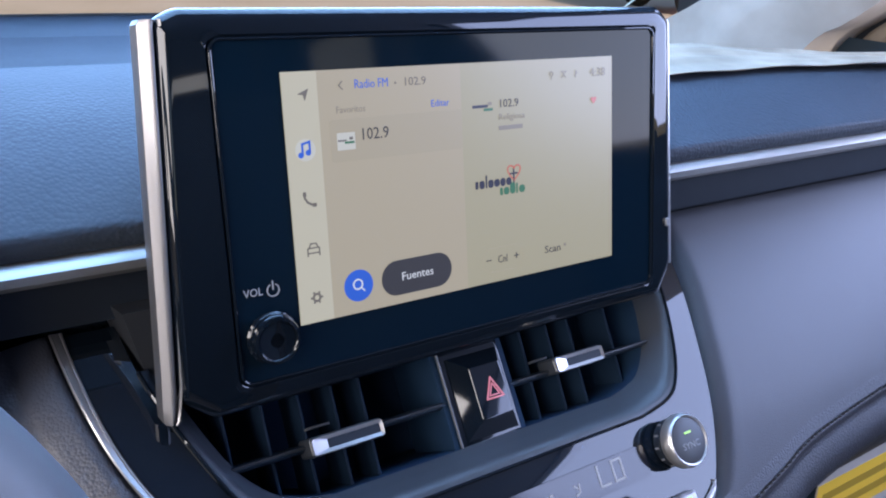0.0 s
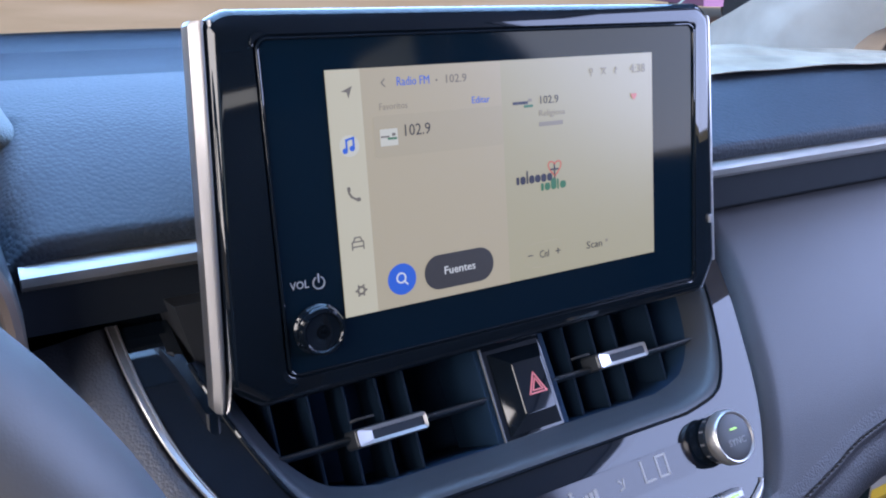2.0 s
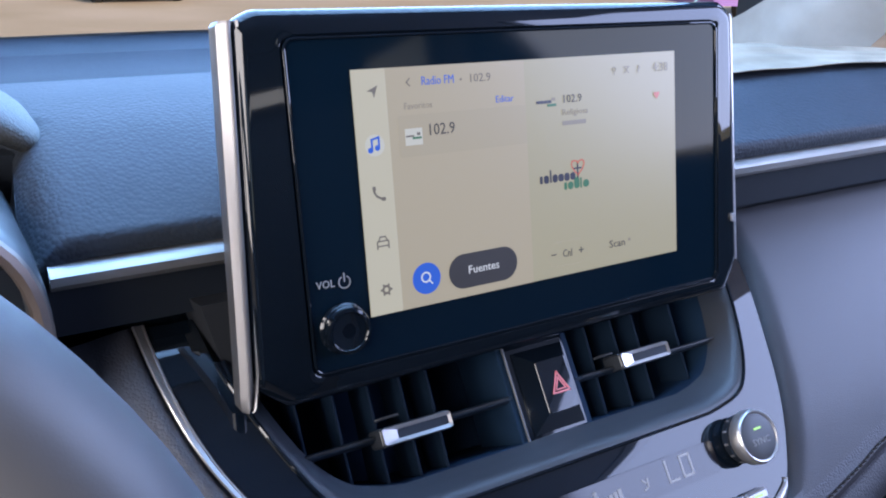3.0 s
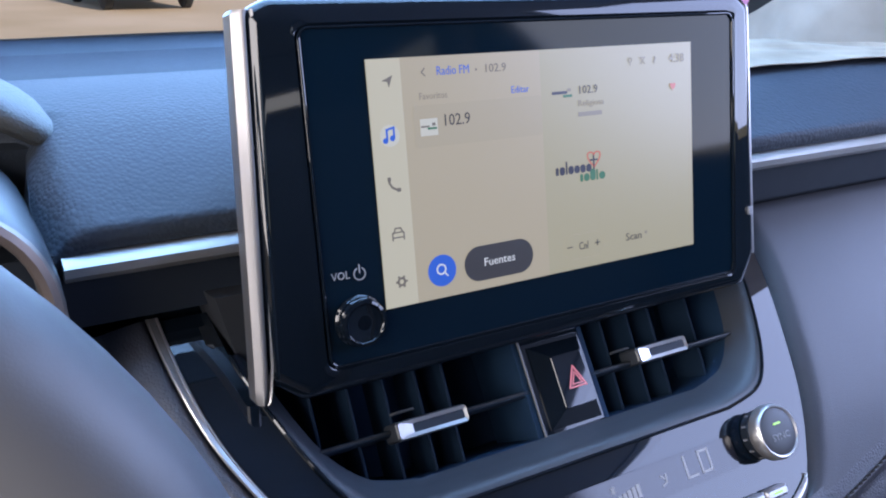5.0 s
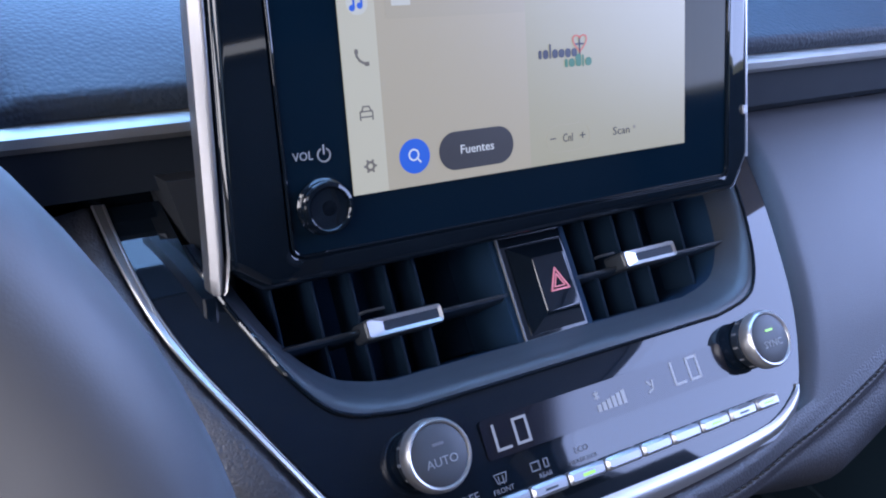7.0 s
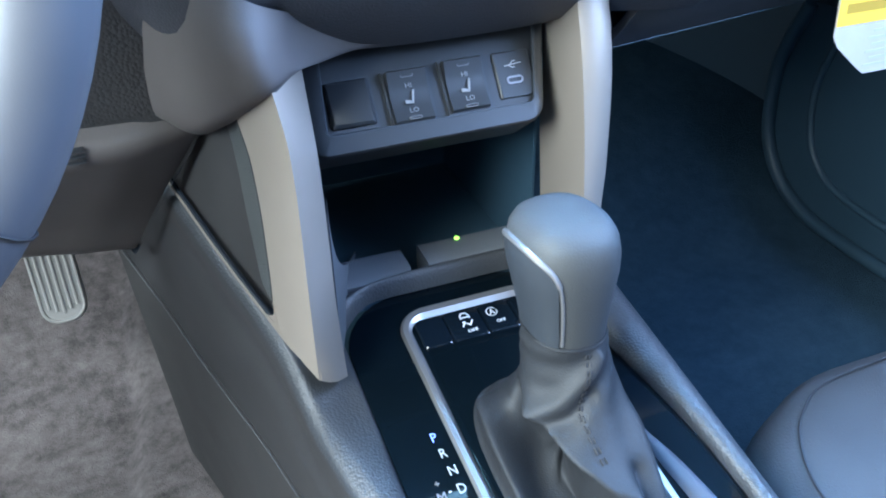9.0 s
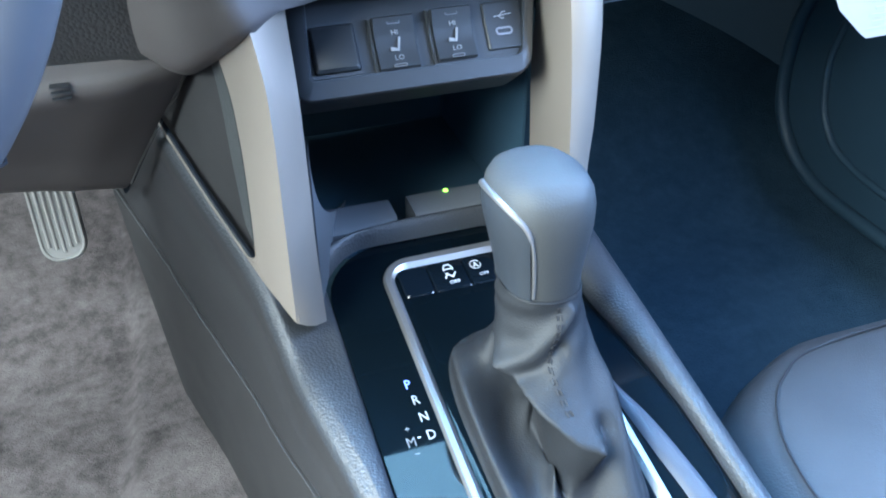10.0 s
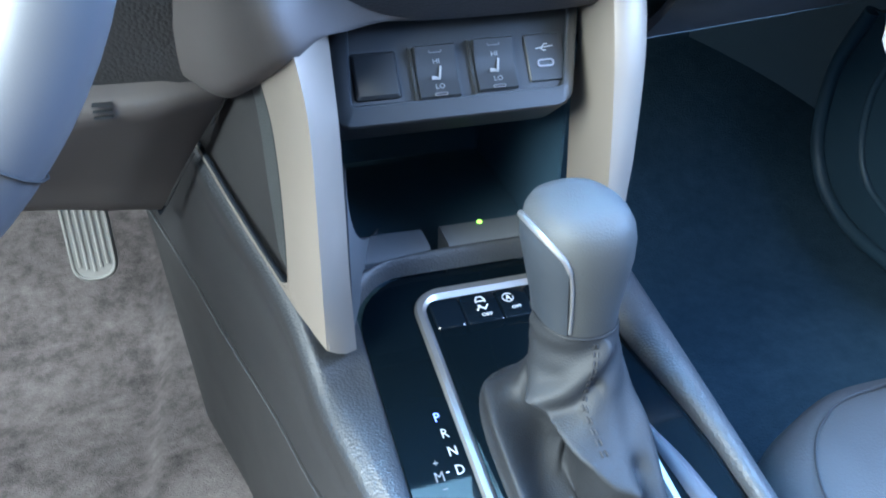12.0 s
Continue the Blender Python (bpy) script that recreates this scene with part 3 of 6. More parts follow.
for xa, xb in ((0.12, 0.78), (-0.205, -0.12)):
    bm = bmesh.new()
    prof = [(0.034, 0.0215), (0.0315, 0.024), (0.0315, 0.0275), (0.035, 0.0302), (0.044, 0.0305), (0.044, 0.0205)]
    loft([[(x, y, z) for y, z in prof] for x in steps(xa, xb, 24)], bm=bm)
    part("silver_strip", bm, STRIP, dash, "brushed silver strip under the dash pad")

BAND_TOP = [(0.0720, -0.1515), (0.0980, -0.1463), (0.1228, -0.1418), (0.1469, -0.1365), (0.174, -0.1295), (0.2113, -0.1198), (0.30, -0.1103), (0.45, -0.1013), (0.78, -0.0963)]

right_edge = curve([(-0.150, 0.085), (-0.146, 0.0985), (-0.1394, 0.1123), (-0.1276, 0.1221), (-0.1121, 0.1298), (-0.0873, 0.14), (-0.0569, 0.1501), (-0.0305, 0.1591), (-0.0126, 0.1644), (0.0, 0.167), (0.03, 0.172)])


left_edge = curve([(-0.150, -0.078), (-0.1457, -0.0943), (-0.1413, -0.1018), (-0.1358, -0.1067), (-0.127, -0.1126), (-0.1074, -0.1257), (-0.0887, -0.1362), (-0.0699, -0.1463), (-0.0534, -0.1549), (-0.0403, -0.1608), (-0.0263, -0.1655), (-0.0085, -0.1695), (0.0072, -0.1719), (0.023, -0.1735), (0.03, -0.1738)])


# passenger's fascia, from the strip down to the seam
def fascia(u, w):
    v_low = table(BAND_TOP, 0.10 + 0.68 * u * u * 0.5 + 0.68 * u * 0.5)
    v = 0.024 + (v_low - 0.024) * w
    x = right_edge(v) + 0.003 + (0.78 - right_edge(v)) * (0.5 * u + 0.5 * u * u)
    v_low = table(BAND_TOP, x)
    v = 0.024 + (v_low - 0.024) * w
    edge = max(0.0, 1 - (x - right_edge(v)) / 0.016)
    return tuple(stack_point(x, v, -0.002 - 0.016 * edge ** 2.2))


part("passenger_fascia", sheet(fascia, steps(0, 1, 60), steps(0, 1, 34), -0.012), FASCIA, dash, "lavender-grey leatherette panel facing the passenger", 60)
# Flat black sheet for the shadow under the silver strip.
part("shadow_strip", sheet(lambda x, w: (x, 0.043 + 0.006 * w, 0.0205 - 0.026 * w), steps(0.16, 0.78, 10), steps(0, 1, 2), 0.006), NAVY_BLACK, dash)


# padded band under the panel and along the passenger's fascia
band_line = smooth_line([(-0.1762, 0.0235, 0), (-0.1745, 0.007, 0), (-0.1718, -0.0085, 0), (-0.1676, -0.0263, 0), (-0.163, -0.0403, 0), (-0.157, -0.0534, 0), (-0.1483, -0.0699, 0), (-0.1382, -0.0887, 0), (-0.1277, -0.1074, 0), (-0.1172, -0.1240, 0), (-0.1110, -0.1335, 0), (-0.1035, -0.1418, 0), (-0.0945, -0.1475, 0), (-0.0719, -0.1502, 0), (-0.0205, -0.1524, 0), (0.0413, -0.1519, 0), (0.0720, -0.1492, 0), (0.0980, -0.1440, 0), (0.1228, -0.1395, 0), (0.1469, -0.1342, 0), (0.174, -0.1272, 0), (0.2113, -0.1175, 0), (0.30, -0.1080, 0), (0.45, -0.0990, 0), (0.62, -0.0945, 0), (0.78, -0.094, 0)], 6)


def band_normal(i):
    a, b = Vector(band_line[max(0, i - 3)]), Vector(band_line[min(len(band_line) - 1, i + 3)])
    d = (b - a).normalized()
    return Vector((d.y, -d.x, 0))


def band(i, k):
    """Padded leatherette below the panel: a soft strip, the sewn groove, a pleat, then the roll under the dash."""
    p, n = Vector(band_line[i]), band_normal(i)
    side = min(1.0, max(0.0, (-n.x - 0.35) / 0.4))
    right = min(1.0, max(0.0, (p.x - 0.075) / 0.06))
    wide, deep = 0.026 + 0.030 * side + 0.024 * right, 0.070 - 0.016 * right
    if k <= 0.5:
        d = -0.001 + 0.035 * k
        off = table([(-0.001, -0.0035 + 0.0013 * right), (0.0005, -0.0012 - 0.0010 * right), (0.003, 0.0004 - 0.0024 * right), (0.0085, -0.0012 - 0.0008 * right), (0.0105, -0.0019), (0.0115, -0.0022 - 0.0011 * (1 - side)), (0.0125, -0.0026), (0.0145, -0.0034), (0.0158, -0.0043), (0.0165, -0.0049)], d)
    else:
        r = (k - 0.5) * math.pi
        d = 0.0165 + (wide - 0.0165) * math.sin(r)
        off = -0.0050 - deep * (1 - math.cos(r)) ** (1 + 0.6 * right)
    q = p + n * d
    return tuple(stack_point(q.x, q.y, off))


band_rows = [(d + 0.001) / 0.035 for d in (-0.001, -0.0003, 0.0005, 0.0017, 0.003, 0.0055, 0.0085, 0.0098, 0.0105, 0.0110, 0.0115, 0.0120, 0.0125, 0.0135, 0.0145, 0.0152, 0.0158, 0.0165)] + [0.53, 0.56, 0.6, 0.64, 0.68, 0.73, 0.78, 0.84, 0.9, 0.95, 1.0]
part("padded_band", sheet(band, range(len(band_line)), band_rows, 0.0), LEATHER, dash, "grained leatherette band wrapping the stack", 70)
seam = [Vector(band(i, 0.357)) for i in range(len(band_line)) if band_line[i][0] > -0.088 and band_line[i][1] < -0.09]
bm = bmesh.new()
tube([tuple(p - NST * 0.0002) for p in seam], 0.00045, 5, bm=bm)
run, gap_at = 0.0, 0.0
for p, q in zip(seam, seam[1:]):
    d = (q - p).length
    while gap_at < run + d:
        m = p.lerp(q, (gap_at - run) / d)
        e = (q - p).normalized() * 0.0014
        tube([m - e + NST * 0.0003, m + NST * 0.0014, m + e + NST * 0.0003], 0.0008, 5, bm=bm)
        gap_at += 0.0044
    run += d
tagged(part("stitching", bm, THREAD, dash, "dark seam thread"), kind="stuff")
part("underside", sheet(lambda x, w: (x, -0.035 + 0.16 * w, -0.150 - 0.06 * w - 0.02 * math.sin(math.pi * w)), steps(-0.12, 0.13, 8), steps(0, 1, 6), 0.004), DARK, dash)

# ---- climate panel ----
climate = thing("climate_panel", "piano-black climate control panel with chrome edge and silver keys", "climate control", STACK)
FRAME_HALF = [(-0.0842, 0.06), (-0.0838, 0.085), (-0.0815, 0.102), (-0.078, 0.1115), (-0.0735, 0.117), (-0.066, 0.1225), (-0.055, 0.1285), (-0.035, 0.1372), (-0.0175, 0.1432), (0.0, 0.148), (0.03, 0.152)]


half = curve(FRAME_HALF)


def st(x, v, off=0.0):
    """A place on the stack's face, in the climate panel's own frame."""
    return (x, v, bend(v) + off)


low_rows = [-0.1475, -0.1468, -0.1455, -0.144, -0.142, -0.139, -0.135, -0.13, -0.122, -0.114, -0.106, -0.098, -0.092, -0.0880, -0.0845]
bm = sheet(lambda u, v: st(left_edge(v) + 0.0025 + (right_edge(v) - left_edge(v) - 0.005) * u, v, 0.0), steps(0, 1, 40), low_rows, 0.004, FRONT)
part("face", bm, GLOSS, climate, "glossy black face with dust specks", 50)
for side, ea in ((-1, left_edge), (1, right_edge)):
    rows = [-0.0845, -0.083, -0.0815, -0.0795, -0.077, -0.0735, -0.07, -0.065, -0.06, -0.052, -0.044, -0.035, -0.026, -0.0175, -0.009, 0.0, 0.009, 0.022]
    bm = sheet(lambda u, v: st(ea(v) - side * 0.0025 + ((side * half(v)) - ea(v) + side * 0.0025) * u, v, 0.0), steps(0, 1, 10), rows, 0.004, FRONT)
    part("wing", bm, GLOSS, climate, "", 50)
bm = bmesh.new()
vs = steps(0.0235, -0.1210, 40)
ribbon = [(-1.0, 0.0), (-0.95, 0.0016), (-0.72, 0.0021), (-0.55, 0.0015), (0.35, 0.0010), (0.55, 0.0004), (0.70, 0.0012), (0.92, 0.0010), (1.0, 0.0)]
loft([[st(left_edge(v) + k * (0.0026 - 0.0012 * min(1.0, i / 30)) * min(1.0, (41 - i) / 4), v, z) for k, z in ribbon] for i, v in enumerate(vs)], bm=bm)
part("chrome_edge", bm, SILVER, climate, "thin chrome line along the black panel")
lip_in = [(-0.1185, -0.1150), (-0.1143, -0.1225), (-0.1085, -0.1305), (-0.1010, -0.1365), (-0.0921, -0.1392), (-0.069, -0.1405), (-0.0166, -0.1412), (0.0452, -0.1418), (0.085, -0.1402), (0.1015, -0.1365), (0.1130, -0.1305), (0.1175, -0.1270)]
lip_out = [(-0.1222, -0.1150), (-0.1172, -0.1235), (-0.1105, -0.1325), (-0.1030, -0.1410), (-0.0943, -0.1462), (-0.0719, -0.1490), (-0.0205, -0.1512), (0.0413, -0.1507), (0.088, -0.1470), (0.1060, -0.1420), (0.1165, -0.1345), (0.1184, -0.1276)]
li, lo = smooth_line([(*p, 0) for p in lip_in], 5), smooth_line([(*p, 0) for p in lip_out], 5)


def lip(u, i):
    a, b = li[i], lo[i]
    return (a[0] + (b[0] - a[0]) * u, a[1] + (b[1] - a[1]) * u, 0.0008 + 0.0012 * math.sin(math.pi * u) - 0.0012 * u * u)


part("lower_lip", sheet(lip, steps(0, 1, 6), range(len(li)), 0.002, FRONT), SILVER, climate, "satin silver lip under the panel")
part("display_window", plate(rounded(-0.0585, 0.0775, -0.1125, -0.0965, 0.002), 0.0, 0.0006), LCD_BACK, climate)


def digits(x, v):
    w, h, s = 0.0060, 0.0098, 0.0011
    for dx, segs in ((0, (((0, h), (0, 0)), ((0, 0), (w, 0)))), (0.0097, (((0, 0), (w, 0)), ((w, 0), (w, h)), ((w, h), (0, h)), ((0, h), (0, 0))))):
        part("digit", flat_strokes([((x + dx + a[0], v + a[1]), (x + dx + b[0], v + b[1])) for a, b in segs], s, 0.0006, 0.0009), LCD, climate)


digits(-0.0530, -0.1095)
digits(0.0445, -0.1083)
for i in range(6):
    part("fan_bar", boxed(-0.001 + i * 0.0028, 0.001 + i * 0.0028, -0.1085, -0.1055 + 0.0006 * i, 0.0006, 0.0009), LCD, climate)
part("fan_symbol", flat_strokes([((-0.001, -0.1025), (0.001, -0.1005)), ((-0.001, -0.1005), (0.001, -0.1025)), ((0, -0.1), (0, -0.103))], 0.0006, 0.0006, 0.0009), LCD, climate)
part("airflow_symbol", flat_strokes([((0.0285, -0.1075), (0.031, -0.1065)), ((0.031, -0.1065), (0.0315, -0.103)), ((0.0285, -0.103), (0.030, -0.1045))], 0.0008, 0.0006, 0.0009), LCD, climate)


def climate_knob(x, v, text, lit):
    knob = part("knob", lathe([(0.0116, 0.0), (0.0122, 0.001), (0.0122, 0.0050), (0.0114, 0.0054), (0.0114, 0.0062), (0.0122, 0.0068)], 40), NAVY_BLACK, climate, "black ribbed dial with " + text + " button", at=Matrix.Translation((x, v, 0.0)))
    part("ring", lathe([(0.0110, 0.0064), (0.0132, 0.0068), (0.0138, 0.0078), (0.0137, 0.0120), (0.0131, 0.0135), (0.0125, 0.0141), (0.0119, 0.0139), (0.0115, 0.0131), (0.0111, 0.0131)], 48), SILVER, knob, "polished chrome ring")
    part("cap", lathe([(0.0115, 0.010), (0.0115, 0.0133), (0.0103, 0.0139), (0.004, 0.0140)], 40), KNOB_FACE, knob, "dark grey push cap")
    part("indicator", plate(rounded(-0.0024, 0.0024, 0.0034, 0.0044, 0.0005), 0.0138, 0.01435), LED_GREEN if lit else DIM_PRINT, knob)
    words("legend", text, 0.0046, FAINT_PRINT, knob, 0, -0.0026, 0.0143, 1.05)
    for i in range(12):
        a = 2 * math.pi * i / 12
        bar = boxed(-0.0005, 0.0005, -0.0003, 0.0003, 0.0014, 0.0040)
        part("mark", bar, DIM_PRINT, knob, at=pose(0.0122 * math.cos(a), 0.0122 * math.sin(a), 0, 0, 0, math.degrees(a) + 90))
    return knob


climate_knob(-0.0842, -0.1025, "AUTO", False)
climate_knob(0.0968, -0.1012, "SYNC", True)

KEY_EDGES = [-0.083, -0.0646, -0.0458, -0.0273, -0.0077, 0.0125, 0.030, 0.0479, 0.0663, 0.0842, 0.1002]
for i in range(10):
    a, b = KEY_EDGES[i] + 0.0004, KEY_EDGES[i + 1] - 0.0004
    key = part("key", plate(rounded(a, b, -0.1322, -0.1268, 0.0012, 3), 0.0, 0.0042, 0.0012), KEY, climate, "silver rocker key")
    if i in (1, 2, 8):
        part("slot", boxed((a + b) / 2 - 0.003, (a + b) / 2 + 0.003, -0.1301, -0.1292, 0.004, 0.0044), DARK, key)
    if i in (3, 7, 9):
        part("lamp", boxed((a + b) / 2 - 0.003, (a + b) / 2 + 0.003, -0.1302, -0.1290, 0.004, 0.0044), LED_GREEN, key, "lit green lamp")
words("legend", "OFF", 0.0052, DIM_PRINT, climate, -0.0712, -0.1235, 0.0002)
part("fan_symbol", flat_strokes([((-0.0797, -0.125), (-0.0777, -0.122)), ((-0.0797, -0.122), (-0.0777, -0.125)), ((-0.080, -0.1235), (-0.0775, -0.1235))], 0.0007, 0, 0.0003), DIM_PRINT, climate)
words("legend", "FRONT", 0.0030, DIM_PRINT, climate, -0.0555, -0.1245, 0.0002)
part("demist_symbol", flat_strokes(chain([(-0.0583, -0.1180), (-0.0525, -0.1180), (-0.0535, -0.1215), (-0.0573, -0.1215)], True) + [((-0.0565, -0.122), (-0.0565, -0.119)), ((-0.0545, -0.122), (-0.0545, -0.119))], 0.0004, 0, 0.0003), DIM_PRINT, climate)
words("legend", "REAR", 0.0028, DIM_PRINT, climate, -0.0350, -0.1245, 0.0002)
part("demist_symbol", flat_strokes(chain([(-0.0408, -0.1185), (-0.0368, -0.1185), (-0.0368, -0.1218), (-0.0408, -0.1218)], True) + chain([(-0.0345, -0.1185), (-0.0325, -0.1185), (-0.0325, -0.1218), (-0.0345, -0.1218)], True), 0.0005, 0, 0.0003), DIM_PRINT, climate)
words("legend", "ECO", 0.0036, DIM_PRINT, climate, -0.0150, -0.1200, 0.0002)
words("legend", "HEAT/COOL", 0.0026, DIM_PRINT, climate, -0.0150, -0.1242, 0.0002)

# ---- air vents ----
vents = thing("air_vent_unit", "black centre air vents with satin surround", "air vent", STACK)
frame_line = [(s * half(v) , v) for s, vv in ((-1, (0.0, -0.009, -0.0175, -0.026, -0.035, -0.045, -0.055, -0.061, -0.066, -0.070, -0.0735, -0.076, -0.078, -0.080, -0.0815, -0.083)),) for v in vv]
frame_line = [(0.0005 + x, v) for x, v in frame_line] + [(x, -0.0842) for x in (-0.085, -0.06, -0.03, 0.0, 0.03, 0.06, 0.085)] + [(0.0005 - x, v) for x, v in reversed(frame_line)]
open_line = []
for x, v in frame_line:
    if v < -0.084:
        open_line.append((x * 0.97, -0.0708))
    else:
        k = min(1.0, max(0.0, (-0.05 - v) / 0.03))
        open_line.append((x - math.copysign(0.0105, x), v + 0.0105 * k + 0.002))


def surround(u, i):
    a, b = frame_line[i], open_line[i]
    x, v = a[0] + (b[0] - a[0]) * u, a[1] + (b[1] - a[1]) * u
    return st(x, v, 0.0012 * math.sin(math.pi * min(1, u * 1.6)) - 0.013 * u ** 1.5)


part("surround", sheet(surround, steps(0, 1, 8), range(len(frame_line)), 0.0), SATIN, vents, "satin blue-grey surround", 60)
bm = bmesh.new()
tube([st(x, v, 0.0006) for x, v in frame_line], 0.0009, 6, bm=bm)
part("gloss_bead", bm, GLOSS, vents)
part("cavity", sheet(lambda u, i: tuple(Vector(st(*open_line[i], -0.013)).lerp(Vector((open_line[i][0] * 0.95, open_line[i][1] + 0.004, -0.075)), u)), steps(0, 1, 3), range(len(open_line)), 0.0), VENT_DEEP, vents)
part("back", boxed(-0.14, 0.14, -0.08, 0.02, -0.078, -0.074), VENT_DEEP, vents)
for xa, xb, vanes in ((-0.1275, -0.0150, (-0.1195, -0.1020, -0.0850, -0.0688, -0.0546)), (0.0240, 0.1290, (0.0405, 0.0585, 0.0735, 0.1010))):
    slat = loft([[(x, -0.0494, -0.019), (x, -0.0480, -0.0185), (x, -0.0474, -0.020), (x, -0.0470, -0.046), (x, -0.0510, -0.046), (x, -0.0506, -0.022)] for x in (xa, xb)])
    part("slat", slat, SLAT, vents, "black horizontal slat")
    part("slat_edge", tube([(xa + 0.004, -0.0484, -0.0187), (xb - 0.003, -0.0484, -0.0187)], 0.0006, 6), SWITCH_GREY, vents, "thin satin edge of the slat")
    for i, x in enumerate(vanes):
        part("vane", loft([[(x - 0.0007, v, z), (x + 0.0007, v, z), (x + 0.0009, v, z - 0.022), (x - 0.0009, v, z - 0.022)] for v, z in ((0.004, -0.0200), (-0.076, -0.0262))]), VANE, vents)
        part("vane_edge", tube([(x, 0.004, -0.0200), (x, -0.076, -0.0262)], 0.0004, 5), VANE, vents)
    link = vanes[2] if xa < 0 else vanes[0]
    part("link_pin", tube([(link - 0.001, -0.0415, -0.0205), (link + 0.0012, -0.0412, -0.0190), (link + 0.010, -0.0412, -0.0190)], 0.0007, 6), SATIN, vents, "small black linkage pin")
    part("vent_end", boxed(xb - 0.002 if xa < 0 else xa - 0.004, xb + 0.004 if xa < 0 else xa + 0.002, -0.074, 0.0, -0.06, -0.019, 0.001), VENT_DEEP, vents)


def vent_tab(x0, x1, v):
    tab = part("tab", plate(rounded(x0, x1, v - 0.0042, v + 0.0042, 0.0016), -0.026, -0.0115, 0.0012), SATIN, vents, "black slider tab on the slat")
    part("tab_frame", ring_plate(rounded(x0 + 0.0004, x1 - 0.0004, v - 0.0036, v + 0.0036, 0.0014), rounded(x0 + 0.0075, x1 - 0.0018, v - 0.0020, v + 0.0020, 0.0006), -0.0120, -0.0103, -0.0110), SILVER, tab, "satin chrome frame of the tab")
    part("tab_inlay", plate(rounded(x0 + 0.0070, x1 - 0.0015, v - 0.0022, v + 0.0022, 0.0006), -0.0125, -0.0112), NAVY_BLACK, tab)


vent_tab(-0.0885, -0.0535, -0.0495)
vent_tab(0.0490, 0.0820, -0.0465)

hazard = thing("hazard_switch", "glossy black hazard switch with a red triangle", "hazard switch", STACK)
part("base", plate(rounded(-0.0138, 0.0222, -0.0712, -0.0215, 0.001, 3), -0.032, -0.0178, 0.0004), GLOSS, hazard)
part("frame", ring_plate(rect(-0.0100, 0.0205, -0.0690, -0.0285), rect(-0.0018, 0.0166, -0.0612, -0.0353), -0.020, -0.0172, -0.0122), GLOSS, hazard, "bevelled black frame")
part("frame_edge", tube([(-0.0137, -0.0235, -0.0178), (-0.0137, -0.0710, -0.0178), (0.0185, -0.0710, -0.0178)], 0.0007, 6), SATIN, hazard, "thin satin edge round the switch")
part("button", plate(rounded(-0.0018, 0.0166, -0.0612, -0.0353, 0.0008, 3), -0.018, -0.0118, 0.0003), GLOSS, hazard, "mirror-like black push button")
for r, w in ((0.0066, 0.0008), (0.0038, 0.0006)):
    t3 = [(0.0086 + 0.86 * r * math.cos(radians(a)), -0.0490 + r * math.sin(radians(a))) for a in (90, 210, 330)]
    part("triangle", flat_strokes(chain(t3, True), w, -0.0120, -0.0115), RED_PRINT, hazard, "red warning triangle")

# ---- infotainment display ----
disp = thing("infotainment_display", "free-standing touch display in a piano-black housing, radio page lit", "display", SCREEN)
MID = (0.0, 0.048)


def housing_outline():
    """Outline of the housing with cut corners, the lower ones larger."""
    pts = [(0.1243, 0.1256), (0.1314, 0.1200), (0.1362, -0.0130), (0.1272, -0.0292), (-0.1262, -0.0318), (-0.1405, -0.0205), (-0.1332, 0.1222), (-0.1252, 0.1262)]
    out, n = [], len(pts)
    for i in range(n):
        a, b, c = Vector((*pts[i - 1], 0)), Vector((*pts[i], 0)), Vector((*pts[(i + 1) % n], 0))
        p, q = b + (a - b).normalized() * 0.0025, b + (c - b).normalized() * 0.0025
        for t in (0, 0.33, 0.67, 1.0):
            s = (p * (1 - t) + b * t) * (1 - t) + (b * (1 - t) + q * t) * t
            out.append((s.x, s.y))
    return out


def scaled(pts, d):
    return [(MID[0] + (x - MID[0]) * (1 - d / 0.135), MID[1] + (y - MID[1]) * (1 - d / 0.078)) for x, y in pts]


def match(outline, ref):
    """Points of one outline at the same turn round the middle as those of another."""
    out = []
    for x, y in ref:
        d = Vector((x - MID[0], y - MID[1])).normalized()
        best = None
        for i in range(len(outline)):
            p, q = Vector(outline[i]), Vector(outline[(i + 1) % len(outline)])
            e = q - p
            den = d.x * e.y - d.y * e.x
            if abs(den) < 1e-12:
                continue
            o = p - Vector(MID)
            t, s = (o.x * e.y - o.y * e.x) / den, (o.x * d.y - o.y * d.x) / den
            if t > 0 and -1e-6 <= s <= 1 + 1e-6 and (best is None or t < best):
                best = t
        out.append((MID[0] + d.x * best, MID[1] + d.y * best))
    return out


ho = housing_outline()
dense = []
for p, q in zip(ho, ho[1:] + ho[:1]):
    m = 6 if math.dist(p, q) > 0.01 else 1
    dense += [(p[0] + (q[0] - p[0]) * k / m, p[1] + (q[1] - p[1]) * k / m) for k in range(m)]
GLASS_BOX = (-0.1152, 0.1176, -0.0200, 0.1150)
inn = match(rounded(*GLASS_BOX, 0.0045, 7), dense)
shell_rings = [(dense, 0.016, -0.060), (dense, 0.004, -0.03), (dense, 0.001, -0.012), (dense, 0.0, -0.0062), (dense, 0.0004, -0.0034), (dense, 0.0013, -0.0016), (dense, 0.0028, -0.0004), (dense, 0.0042, 0.0002), (dense, 0.0050, 0.0003),
               (inn, -0.0048, 0.0007), (inn, -0.0040, 0.00075), (inn, -0.0016, 0.0010), (inn, -0.0002, 0.0000), (inn, 0.0, -0.0006)]
part("housing", loft([[(x, y, z) for x, y in scaled(o, d)] for o, d, z in shell_rings]), GLOSS, disp, "piano-black housing with rounded edges", 40)
